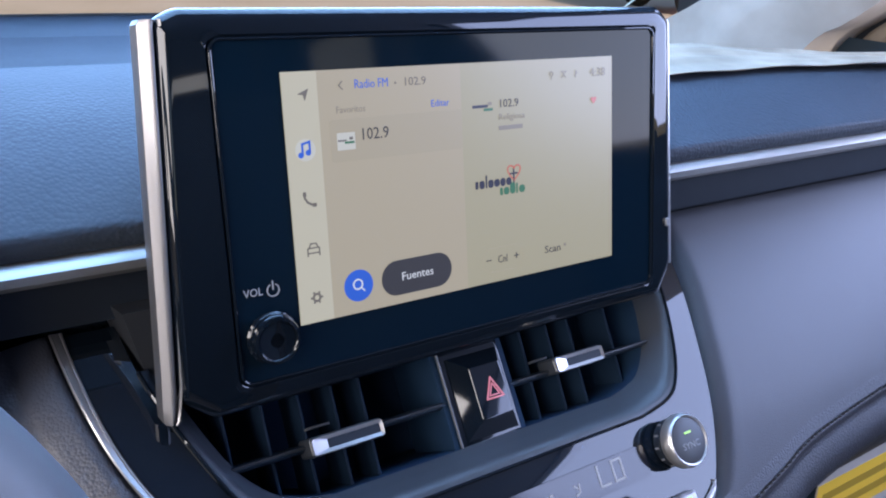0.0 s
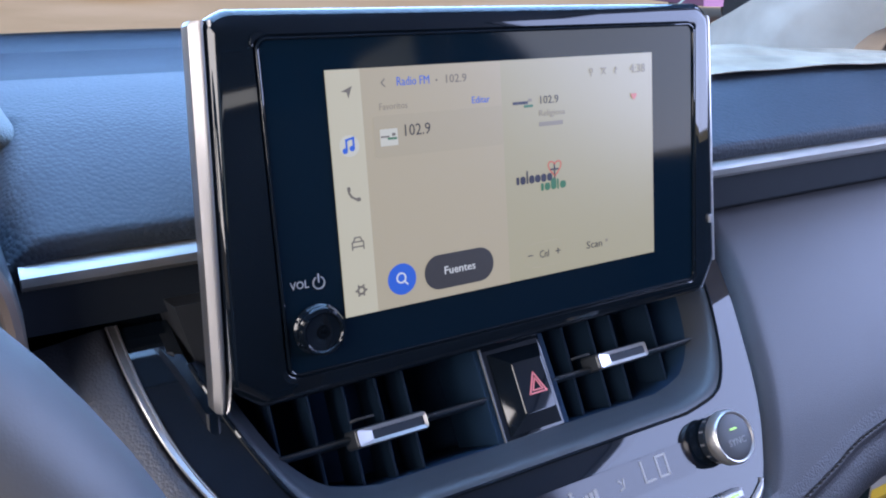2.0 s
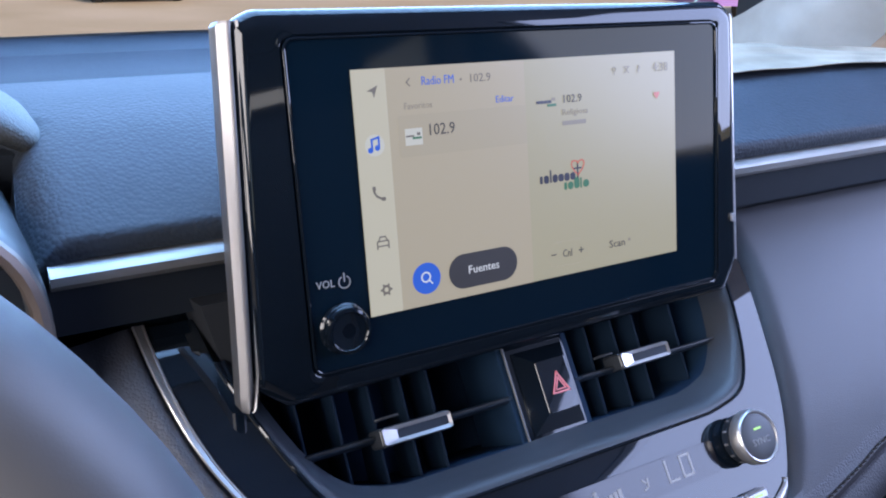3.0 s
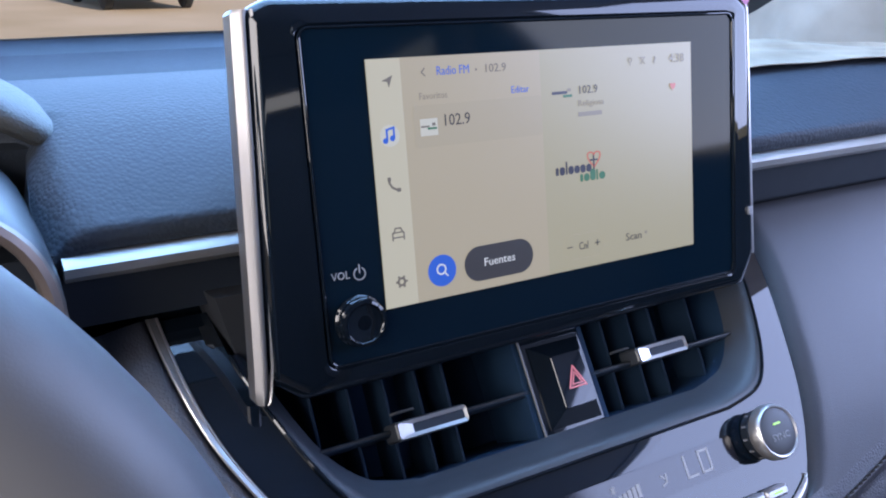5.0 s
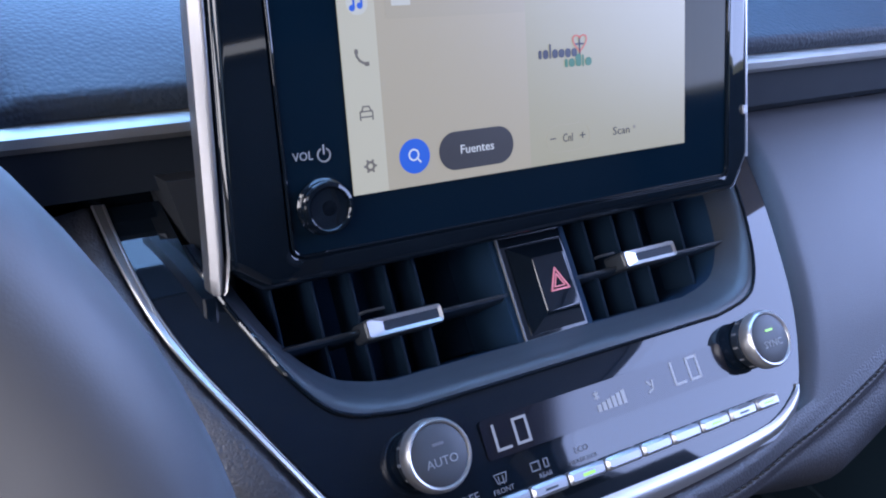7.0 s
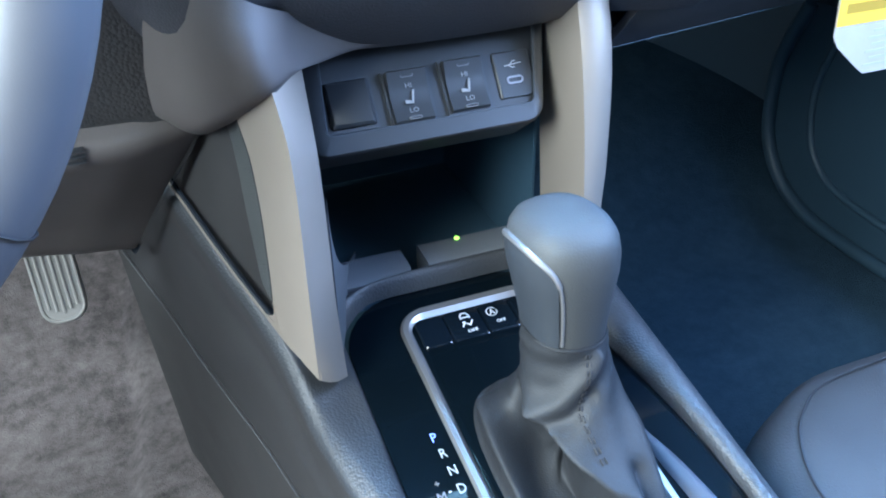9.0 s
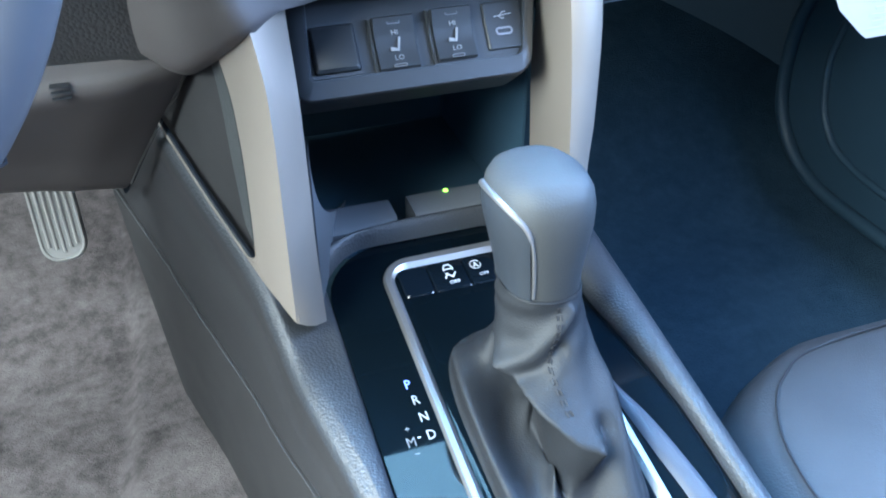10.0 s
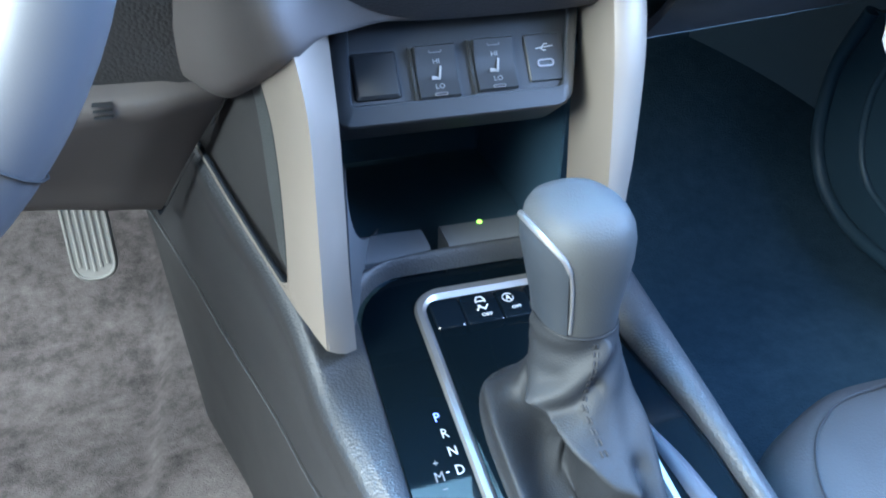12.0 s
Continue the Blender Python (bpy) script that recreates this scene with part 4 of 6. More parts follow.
part("bead", tube([(x, y, 0.0008) for x, y in rounded(GLASS_BOX[0] + 0.0003, GLASS_BOX[1] - 0.0003, GLASS_BOX[2] + 0.0003, GLASS_BOX[3] - 0.0003, 0.0044, 8)], 0.0007, 8, True), GLOSS, disp, "thin raised bead round the glass")
part("glass", plate(rounded(GLASS_BOX[0] + 0.0009, GLASS_BOX[1] - 0.0009, GLASS_BOX[2] + 0.0009, GLASS_BOX[3] - 0.0009, 0.0038), -0.001, 0.0004), GLASS_BLACK, disp, "black cover glass")
axis = [((-0.1340, 0.1222), 0.0036), ((-0.1345, 0.1205), 0.0043), ((-0.1370, 0.070), 0.0044), ((-0.1397, 0.018), 0.0041), ((-0.1416, -0.0144), 0.0038), ((-0.1426, -0.0226), 0.0034), ((-0.1433, -0.0279), 0.0028), ((-0.1435, -0.0291), 0.0018)]
section = [(-1.0, -0.0120), (-1.0, -0.0048), (-0.92, -0.0038), (-0.30, -0.0020), (-0.05, -0.0014), (0.10, -0.0013), (0.22, -0.0016), (0.30, -0.0036), (0.62, -0.0036), (0.68, -0.0014), (0.90, -0.0010), (1.0, -0.0018), (1.0, -0.0120)]
part("side_trim", loft([[(x + w * k, y, z) for k, z in section] for (x, y), w in axis]), TRIM, disp, "satin silver side trim", 24)
axis = [((0.1312, 0.1190), 0.0009), ((0.1320, 0.1170), 0.0014), ((0.1341, 0.055), 0.0014), ((0.1366, -0.0128), 0.0012)]
rings = [[(x + w * math.copysign(abs(math.cos(a)) ** 0.6, math.cos(a)), y, -0.0062 + 0.0040 * math.copysign(abs(math.sin(a)) ** 0.45, math.sin(a))) for a in [2 * math.pi * j / 16 for j in range(16)]] for (x, y), w in axis]
part("side_trim", loft(rings), SILVER, disp, "satin silver side trim", 50)
part("side_key", plate(rounded(0.1284, 0.1312, 0.0096, 0.0142, 0.0008, 3), 0.0006, 0.0018, 0.0005), KEY, disp)

knob = part("volume_knob", lathe([(0.0108, 0.0), (0.0108, 0.0016), (0.0102, 0.0022), (0.0097, 0.0028), (0.0096, 0.0036), (0.0101, 0.0040), (0.0101, 0.0050), (0.0096, 0.0056)], 44), GLOSS, disp, "glossy black volume knob", at=Matrix.Translation((-0.1011, -0.0020, 0.0)))
part("knob_ring", lathe([(0.0095, 0.0056), (0.0099, 0.0064), (0.0095, 0.0074), (0.0084, 0.0077), (0.0078, 0.0072), (0.0076, 0.0066)], 44), GLOSS, knob)
part("knob_cap", lathe([(0.0077, 0.0060), (0.0075, 0.0069), (0.0060, 0.0067), (0.003, 0.0066)], 36), GLOSS, knob)
words("legend", "VOL", 0.0046, SOFT_PRINT, disp, -0.1072, 0.0174, 0.0008, width=0.0080)
part("power_symbol", flat_strokes(chain(arc(-0.0988, 0.0172, 0.0025, 120, 420, 18)) + [((-0.0988, 0.0176), (-0.0988, 0.0208))], 0.0005, 0.0006, 0.0009), SOFT_PRINT, disp)

SW, SH = 0.0882, 0.1018
screen = part("screen", plate([(SW, SH), (-SW, SH), (-SW, 0.0), (SW, 0.0)], 0.0003, 0.0008), UI_PAGE, disp, "lit radio page in warm beige")


def tile(name, x0, x1, y0, y1, z, mat, r=0.0, label=""):
    o = rounded(x0, x1, y0, y1, r, 8) if r else [(x1, y1), (x0, y1), (x0, y0), (x1, y0)]
    return part(name, plate(o, z - 0.0001, z), mat, screen, label)


# ---- the lit page ----
Z1, Z2, Z3 = 0.0010, 0.0012, 0.0014
tile("sidebar", -SW, -0.0731, 0.0, SH, Z1, UI_SIDE)
tile("list_page", -0.0731, -0.0040, 0.0, SH, Z1, UI_LIST)
tile("highlight_band", -0.0690, -0.0042, 0.0648, 0.0822, Z2, UI_ROW, 0.0012)
tile("music_halo", -0.0846, -0.0758, 0.0668, 0.0756, Z2, UI_CARD, 0.0043)


def icon(name, strokes, w, mat, z=Z3):
    return part(name, flat_strokes(strokes, w, z - 0.0001, z), mat, screen)


def filled(name, pts, mat, z=Z3):
    return part(name, plate(pts, z - 0.0001, z), mat, screen)


filled("arrow_icon", [(-0.0771, 0.0951), (-0.0821, 0.0930), (-0.0796, 0.0926), (-0.0790, 0.0902)], UI_GREY)
icon("music_icon", [((-0.0816, 0.0695), (-0.0816, 0.0736)), ((-0.0816, 0.0736), (-0.0784, 0.0744)), ((-0.0784, 0.0744), (-0.0784, 0.0703))], 0.0009, UI_BLUE)
filled("music_note", arc(-0.0824, 0.0693, 0.0012, 0, 345, 10), UI_BLUE)
filled("music_note", arc(-0.0792, 0.0701, 0.0012, 0, 345, 10), UI_BLUE)
icon("phone_icon", chain([(-0.0824, 0.0536), (-0.0822, 0.0520), (-0.0812, 0.0504), (-0.0796, 0.0494), (-0.0780, 0.0490)]), 0.0009, UI_GREY)
filled("phone_end", rounded(-0.0830, -0.0815, 0.0526, 0.0546, 0.0005, 3), UI_GREY)
filled("phone_end", rounded(-0.0792, -0.0772, 0.0482, 0.0498, 0.0005, 3), UI_GREY)
icon("car_icon", chain([(-0.0828, 0.0284), (-0.0828, 0.0311), (-0.0820, 0.0318), (-0.0814, 0.0333), (-0.0790, 0.0333), (-0.0783, 0.0318), (-0.0776, 0.0311), (-0.0776, 0.0284)]) + [((-0.0826, 0.0315), (-0.0778, 0.0315)), ((-0.0826, 0.0294), (-0.0778, 0.0294))], 0.0006, UI_GREY)
icon("gear_icon", chain(arc(-0.0804, 0.0106, 0.0015, 0, 360, 12)) + [((-0.0804 + 0.0018 * math.cos(a), 0.0106 + 0.0018 * math.sin(a)), (-0.0804 + 0.0023 * math.cos(a), 0.0106 + 0.0023 * math.sin(a))) for a in [i * math.pi / 3 for i in range(6)]], 0.0009, UI_GREY)
icon("back_icon", chain([(-0.0623, 0.0970), (-0.0638, 0.0955), (-0.0623, 0.0940)]), 0.0005, UI_GREY)
words("page_title", "Radio FM", 0.0052, UI_BLUE, screen, -0.0568, 0.0955, Z2, align="LEFT", width=0.0156)
words("page_title", "102.9", 0.0050, UI_GREY, screen, -0.0336, 0.0953, Z2, align="LEFT", width=0.0104)
filled("bullet", arc(-0.0373, 0.0952, 0.0005, 0, 330, 8), UI_GREY, Z2)
words("heading", "Favoritos", 0.0040, UI_FAINT, screen, -0.0657, 0.0857, Z2, align="LEFT", width=0.0132)
words("edit_link", "Editar", 0.0043, UI_BLUE, screen, -0.0202, 0.0854, Z2, align="LEFT", width=0.0094)
tile("station_tile", -0.0661, -0.0579, 0.0696, 0.0766, Z3, UI_CARD)
for x0, y0, w, h in ((-0.0659, 0.0731, 0.0040, 0.0007), (-0.0628, 0.0721, 0.0044, 0.0009), (-0.0606, 0.0736, 0.0016, 0.0012)):
    tile("mark", x0, x0 + w, y0, y0 + h, Z3 + 0.0002, UI_GREEN if w == 0.0044 else UI_GREY, 0.0002)
words("station", "102.9", 0.0069, UI_DARK, screen, -0.0556, 0.0751, Z3, align="LEFT", width=0.0124)
filled("search_button", arc(-0.0608, 0.0120, 0.0069, 0, 352, 40), UI_BLUE)
part("search_icon", flat_strokes(chain(arc(-0.0612, 0.0126, 0.0021, 0, 360, 14)) + [((-0.0597, 0.0110), (-0.0583, 0.0095))], 0.0006, Z3, Z3 + 0.0002), UI_WHITE, screen)
tile("source_button", -0.0496, -0.0131, 0.0040, 0.0196, Z3, UI_DARK, 0.0077)
words("source_text", "Fuentes", 0.0052, UI_WHITE, screen, -0.0314, 0.0119, Z3 + 0.0002, width=0.0162)
for x0, x1, y, h, mt in ((0.0018, 0.0104, 0.0824, 0.0013, UI_NAVY), (0.0080, 0.0132, 0.0808, 0.0012, UI_GREEN), (0.0104, 0.0126, 0.0834, 0.0014, UI_FAINT)):
    tile("mark", x0, x1, y - h / 2, y + h / 2, Z2, mt, 0.0004)
words("station", "102.9", 0.0052, UI_DARK, screen, 0.0164, 0.0829, Z2, align="LEFT", width=0.0106)
words("caption", "Religiosa", 0.0041, UI_FAINT, screen, 0.0162, 0.0769, Z2, align="LEFT", width=0.0152)
tile("mark", 0.0162, 0.0303, 0.0710, 0.0730, Z2, UI_FAINT, 0.0004)
heart = lambda cx, cy, s: [(cx + s * 0.9 * math.sin(t) ** 3, cy + s * (0.8 * math.cos(t) - 0.32 * math.cos(2 * t) - 0.12 * math.cos(3 * t))) for t in [2 * math.pi * i / 28 for i in range(28)]]
filled("heart_icon", heart(0.0753, 0.0812, 0.0020), UI_RED)
words("clock", "4:38", 0.0060, UI_FAINT, screen, 0.0782, 0.0943, Z2, width=0.0100)
icon("status_icon", chain(arc(0.0484, 0.0948, 0.0010, -60, 240, 10)) + [((0.0484, 0.0936), (0.0484, 0.0924))], 0.0004, UI_FAINT, Z2)
icon("status_icon", [((0.0549, 0.0956), (0.0575, 0.0928)), ((0.0575, 0.0956), (0.0549, 0.0928)), ((0.0545, 0.0957), (0.0579, 0.0957))], 0.0004, UI_FAINT, Z2)
icon("status_icon", [((0.0638, 0.0926), (0.0638, 0.0958)), ((0.0638, 0.0958), (0.0647, 0.0949)), ((0.0647, 0.0949), (0.0630, 0.0934))], 0.0004, UI_FAINT, Z2)
# station mark: plain shapes in its colours
for i, (x0, w, h, lift) in enumerate(((0.0020, 0.0016, 0.0036, 0.0), (0.0043, 0.0029, 0.0038, 0.0), (0.0078, 0.0009, 0.0060, 0.0012), (0.0093, 0.0030, 0.0038, 0.0), (0.0127, 0.0032, 0.0036, 0.0), (0.0163, 0.0030, 0.0038, 0.0), (0.0198, 0.0030, 0.0036, 0.0))):
    tile("mark", x0, x0 + w, 0.0470 - h / 2 + lift, 0.0470 + h / 2 + lift, Z2, UI_NAVY, 0.45 * w)
for x0, w, h, lift in ((0.0160, 0.0016, 0.0036, 0.0), (0.0182, 0.0032, 0.0036, 0.0), (0.0219, 0.0032, 0.0054, 0.0009), (0.0256, 0.0009, 0.0050, 0.0006), (0.0273, 0.0036, 0.0036, 0.0)):
    tile("mark", x0, x0 + w, 0.0427 - h / 2 + lift, 0.0427 + h / 2 + lift, Z2, UI_GREEN, 0.45 * w)
icon("mark", chain(heart(0.0245, 0.0512, 0.0042), True), 0.0006, UI_RED, Z2)
icon("mark", [((0.0243, 0.0462), (0.0243, 0.0526)), ((0.0223, 0.0504), (0.0263, 0.0504))], 0.0008, UI_NAVY, Z2)
part("channel_button", ring_plate(rounded(0.0048, 0.0292, 0.0046, 0.0166, 0.0058), rounded(0.0050, 0.0290, 0.0048, 0.0164, 0.0056), Z1 - 0.0001, Z1), UI_ROW, screen)
words("channel_text", "Cnl", 0.0052, UI_DARK, screen, 0.0164, 0.0105, Z2, width=0.0054)
words("channel_text", "+", 0.0060, UI_DARK, screen, 0.0247, 0.0106, Z2, width=0.0030)
words("channel_text", "−", 0.0060, UI_DARK, screen, 0.0082, 0.0106, Z2, width=0.0030)
words("scan_text", "Scan", 0.0052, UI_DARK, screen, 0.0423, 0.0104, Z2, align="LEFT", width=0.0100)
tile("mark", 0.0548, 0.0562, 0.0106, 0.0120, Z2, UI_FAINT)

# ---- dark recess beside the display, driver's side ----
part("recess_panel", sheet(lambda x, w: (x, 0.072 - 0.004 * math.sin(3 * w), 0.021 - 0.085 * w), steps(-0.215, -0.12, 6), steps(0, 1, 6), 0.004), GLOSS, dash)
# Thin silver plate: the highlight on the catch, put into the shape.
part("recess_highlight", boxed(-0.1715, -0.1580, 0.0505, 0.053, 0.0150, 0.0168, 0.0004), STRIP, dash, "narrow bright plate for the highlight on the catch")
part("recess_block", boxed(-0.180, -0.150, 0.052, 0.075, -0.0115, 0.019, 0.002), GLOSS, dash, "black plastic catch under the strip")
part("recess_wedge", loft([[(-0.151, 0.03, 0.006), (-0.128, 0.03, 0.006), (-0.128, 0.03, -0.045), (-0.138, 0.03, -0.045)], [(-0.155, 0.05, 0.006), (-0.128, 0.05, 0.006), (-0.128, 0.05, -0.055), (-0.142, 0.05, -0.055)]]), DARK, dash, "dark cheek behind the display")
part("recess_strut", loft([[(x - 0.0022, y, z + 0.001), (x + 0.0008, y - 0.003, z + 0.002), (x + 0.0018, y + 0.004, z - 0.002)] for x, y, z in ((-0.1540, 0.034, -0.0165), (-0.1470, 0.033, -0.0330), (-0.1385, 0.031, -0.0520))]), SATIN, dash, "slanting satin strut under the display")


# ---- instrument binnacle ----
binn = thing("instrument_binnacle", "grained black instrument hood with a bronze-edged bezel", "instrument cluster")
hood = [(-0.56, 0.095, 0.016), (-0.46, 0.103, 0.016), (-0.36, 0.103, 0.0150), (-0.28, 0.093, 0.0135), (-0.235, 0.0795, 0.0120), (-0.214, 0.0700, 0.0112), (-0.201, 0.0615, 0.0108), (-0.191, 0.0545, 0.0085), (-0.1882, 0.0525, 0.0050), (-0.1868, 0.0515, 0.0012)]
rings = []
for x, z, th in hood:
    k = min(1.0, th / 0.0112)
    rings.append([(x, 0.168 + 0.050 * k ** 0.5 * math.copysign(abs(math.cos(a)) ** 0.8, math.cos(a)), z + th * math.copysign(abs(math.sin(a)) ** 0.8, math.sin(a))) for a in [2 * math.pi * j / 28 for j in range(28)]])
part("hood", loft(rings), HOOD_GREY, binn, "grained soft hood", 60)


part("hood_base", boxed(-0.56, -0.192, 0.135, 0.20, 0.0, 0.052), DASH_TOP, binn)


def oval(k, dy, n=64):
    return [(-0.330 + 0.124 * k * math.copysign(abs(math.cos(a)) ** 0.55, math.cos(a)), 0.014 + dy, -0.004 + (0.076 - 0.124 * (1 - k)) * math.copysign(abs(math.sin(a)) ** 0.55, math.sin(a))) for a in [2 * math.pi * j / n for j in range(n)]]


part("shroud", loft([oval(0.99, 0.10), oval(1.0, 0.04), oval(1.0, 0.012), oval(0.995, 0.003), oval(0.98, -0.001), oval(0.965, 0.002), oval(0.93, 0.03), oval(0.90, 0.06)], caps=True), SATIN, binn, "smooth dark shroud", 60)
part("bezel", tube(oval(0.968, 0.0005), 0.0034, 8, True), BRONZE, binn, "bronze-tinted metal rim")

# ---- switch panel under the dash ----
sw = thing("switch_panel", "dark grey switch panel with seat heater switches and a socket", "switch panel", SWITCH)
skew = lambda pts: [(x + (y + 0.19) * (0.10 if x < -0.02 else 0.24), y) for x, y in pts]
po = skew(rounded(-0.0880, 0.0600, -0.2300, -0.1600, 0.010, 6))
pi = skew(rounded(-0.0785, 0.0535, -0.2195, -0.1700, 0.004, 6))
plate_rings = [[(x, y, -0.03) for x, y in po], [(x, y, -0.0035) for x, y in po]]
for k, z in ((0.004, -0.0015), (0.012, 0.0000), (0.026, 0.0008)):
    plate_rings.append([(x + (-0.014 - x) * k, y + (-0.195 - y) * k, z) for x, y in po])
plate_rings += [[(x, y, 0.0010) for x, y in pi], [(x * 0.985, -0.196 + (y + 0.196) * 0.965, -0.0012) for x, y in pi], [(x * 0.982, -0.196 + (y + 0.196) * 0.955, -0.0022) for x, y in pi]]
part("plate", loft(plate_rings), SWITCH_GREY, sw, "dark grey recessed plate", 40)
part("rim_ledge", tube([(x * 0.992, -0.196 + (y + 0.196) * 0.985, 0.0004) for x, y in pi], 0.0009, 6, True), SATIN, sw, "rounded ledge round the recess")
blank = part("blank_cover", plate(rounded(-0.0768, -0.0512, -0.2153, -0.1892, 0.0016, 4), -0.006, 0.0026, 0.0016), SWITCH_GREY, sw, "plain blank cover")
part("blank_frame", ring_plate(rounded(-0.0790, -0.0492, -0.2176, -0.1872, 0.0016, 3), rounded(-0.0774, -0.0506, -0.2158, -0.1887, 0.0012, 3), -0.004, -0.0012), DARK, sw)


def heater_switch(cx, cy):
    s = part("seat_heater_switch", loft([[(cx - 0.0120, y, -0.004), (cx + 0.0120, y, -0.004), (cx + 0.0116, y, z), (cx - 0.0116, y, z)] for y, z in ((cy - 0.0150, 0.0022), (cy - 0.0140, 0.0032), (cy - 0.006, 0.0016), (cy, 0.0012), (cy + 0.006, 0.0024), (cy + 0.0140, 0.0052), (cy + 0.0150, 0.0040))]), SWITCH_GREY, sw, "rocker switch for seat heating")
    part("switch_frame", ring_plate(rounded(cx - 0.0138, cx + 0.0138, cy - 0.0165, cy + 0.0165, 0.0014, 3), rounded(cx - 0.0122, cx + 0.0122, cy - 0.0150, cy + 0.0150, 0.0010, 3), -0.004, 0.0000), DARK, sw)
    words("legend", "HI", 0.0040, FAINT_PRINT, s, cx, cy + 0.0056, 0.0031, 1.1)
    words("legend", "LO", 0.0040, FAINT_PRINT, s, cx + 0.0004, cy - 0.0086, 0.0027, 1.1)
    part("seat_symbol", flat_strokes([((cx + 0.0022, cy + 0.0024), (cx + 0.0010, cy - 0.0030)), ((cx + 0.0006, cy - 0.0042), (cx - 0.0032, cy - 0.0040)), ((cx - 0.0006, cy - 0.0036), (cx - 0.0030, cy - 0.0030))], 0.0011, 0.0022, 0.0030), FAINT_PRINT, s)
    for dy in (0.0112, -0.0132):
        part("marker", ring_plate(rounded(cx - 0.0038, cx + 0.0038, cy + dy - 0.0009, cy + dy + 0.0009, 0.0008, 3), rounded(cx - 0.0033, cx + 0.0033, cy + dy - 0.0005, cy + dy + 0.0005, 0.0004, 3), 0.0028, 0.0044), DIM_PRINT, s)


heater_switch(-0.0292, -0.2035)
heater_switch(0.0056, -0.2022)
usb = part("usb_socket", plate(rounded(0.0268, 0.0500, -0.2140, -0.1860, 0.0010, 3), -0.004, -0.0005, 0.0005), SWITCH_GREY, sw, "square charging socket")
part("port", ring_plate(rounded(0.0322, 0.0428, -0.2060, -0.2014, 0.0022), rounded(0.0332, 0.0418, -0.2050, -0.2024, 0.0012), -0.004, 0.0004), TRIM, usb, "metal-rimmed port")
part("port_tongue", boxed(0.0345, 0.0405, -0.2041, -0.2033, -0.004, -0.0007), DARK, usb)
part("trident", flat_strokes([((0.0330, -0.1948), (0.0435, -0.1938)), ((0.0365, -0.1944), (0.0385, -0.1925)), ((0.0385, -0.1925), (0.0402, -0.1924)), ((0.0355, -0.1946), (0.0376, -0.1962)), ((0.0376, -0.1962), (0.0390, -0.1961))], 0.0005, -0.0005, -0.0002), SOFT_PRINT, usb)

# ---- storage tray ----
tray = thing("storage_tray", "black storage tray under the switch panel", "tray")
part("tray_floor", sheet(lambda x, y: (x, y, -0.372 + 0.05 * max(0, y - 0.05)), steps(-0.10, 0.075, 8), steps(-0.02, 0.16, 10), 0.004), TRAY_HAZED, tray)
part("tray_back", sheet(lambda x, w: (x, 0.15 - 0.02 * w, -0.37 + 0.18 * w), steps(-0.12, 0.10, 6), steps(0, 1, 4), 0.004), TRAY_HAZED, tray)
for x0, x1 in ((-0.072, -0.0245), (-0.0115, 0.058)):
    part("tray_lip", loft([[(x, -0.0160, -0.374), (x, -0.0165, -0.3585), (x, -0.0125, -0.3548), (x, 0.0080, -0.3530), (x, 0.0105, -0.356), (x, 0.0105, -0.374)] for x in (x0, x1)]), TRAY_LIT, tray, "grey lip across the tray, lightened for blocked sky light")
part("tray_corner", loft([[(-0.095, -0.03, z), (-0.0722, -0.0165, z), (-0.0722, 0.0095, z), (-0.098, 0.07, z)] for z in (-0.375, -0.3545)]), TRAY_LIT, tray)
part("tray_side", loft([[(-0.0925, y, -0.375), (-0.0905, y, -0.375), (-0.0905, y, -0.20), (-0.0925, y, -0.20)] for y in (-0.025, 0.14)]), TRAY_HAZED, tray)
part("tray_side", loft([[(0.0655, y, -0.375), (0.0675, y, -0.375), (0.0675, y, -0.20), (0.0655, y, -0.20)] for y in (-0.012, 0.153)]), TRAY_HAZED, tray)


def tray_flank(w, z):
    """Grey flank that sweeps from the pillar down to the lip."""
    k = max(0.0, (-0.262 - z) / 0.093) ** 2.4
    return (-0.0888 + 0.0288 * k * w, -0.066 + 0.076 * k * w, z)


part("tray_flank", sheet(tray_flank, steps(0, 1, 6), steps(-0.372, -0.262, 12), 0.001), TRAY_LIT, tray, "grey flank beside the pillar, lightened for blocked sky light", 60)
part("indicator", lathe([(0.0, 0.0), (0.0019, 0.0), (0.0016, 0.0010), (0.0006, 0.0014)][1:], 14), LED_GREEN, tray, "small green light", at=pose(0.0172, 0.0060, -0.3530))

# ---- silver pillars of the console ----
pl = thing("console_pillar", "champagne-silver forked pillar on the driver's side of the console", "console trim", group="console pillars")


def side_x(y):
    return -0.1453 - 0.37 * y


rear_edge = smooth_line([(0, -0.060, -0.135), (0, -0.0877, -0.1989), (0, -0.0946, -0.2340), (0, -0.0950, -0.2899), (0, -0.0948, -0.33), (0, -0.0948, -0.3608)], 5)
hole_edge = smooth_line([(0, -0.012, -0.150), (0, -0.0498, -0.2198), (0, -0.0580, -0.2541), (0, -0.0586, -0.2996), (0, -0.0570, -0.33), (0, -0.0583, -0.3440)], 5)
m_in = smooth_line([(-0.0905, -0.028, -0.150), (-0.0905, -0.050, -0.2041), (-0.0905, -0.0640, -0.2400), (-0.0905, -0.0690, -0.2900), (-0.0905, -0.0710, -0.33), (-0.0905, -0.0815, -0.3745)], 5)


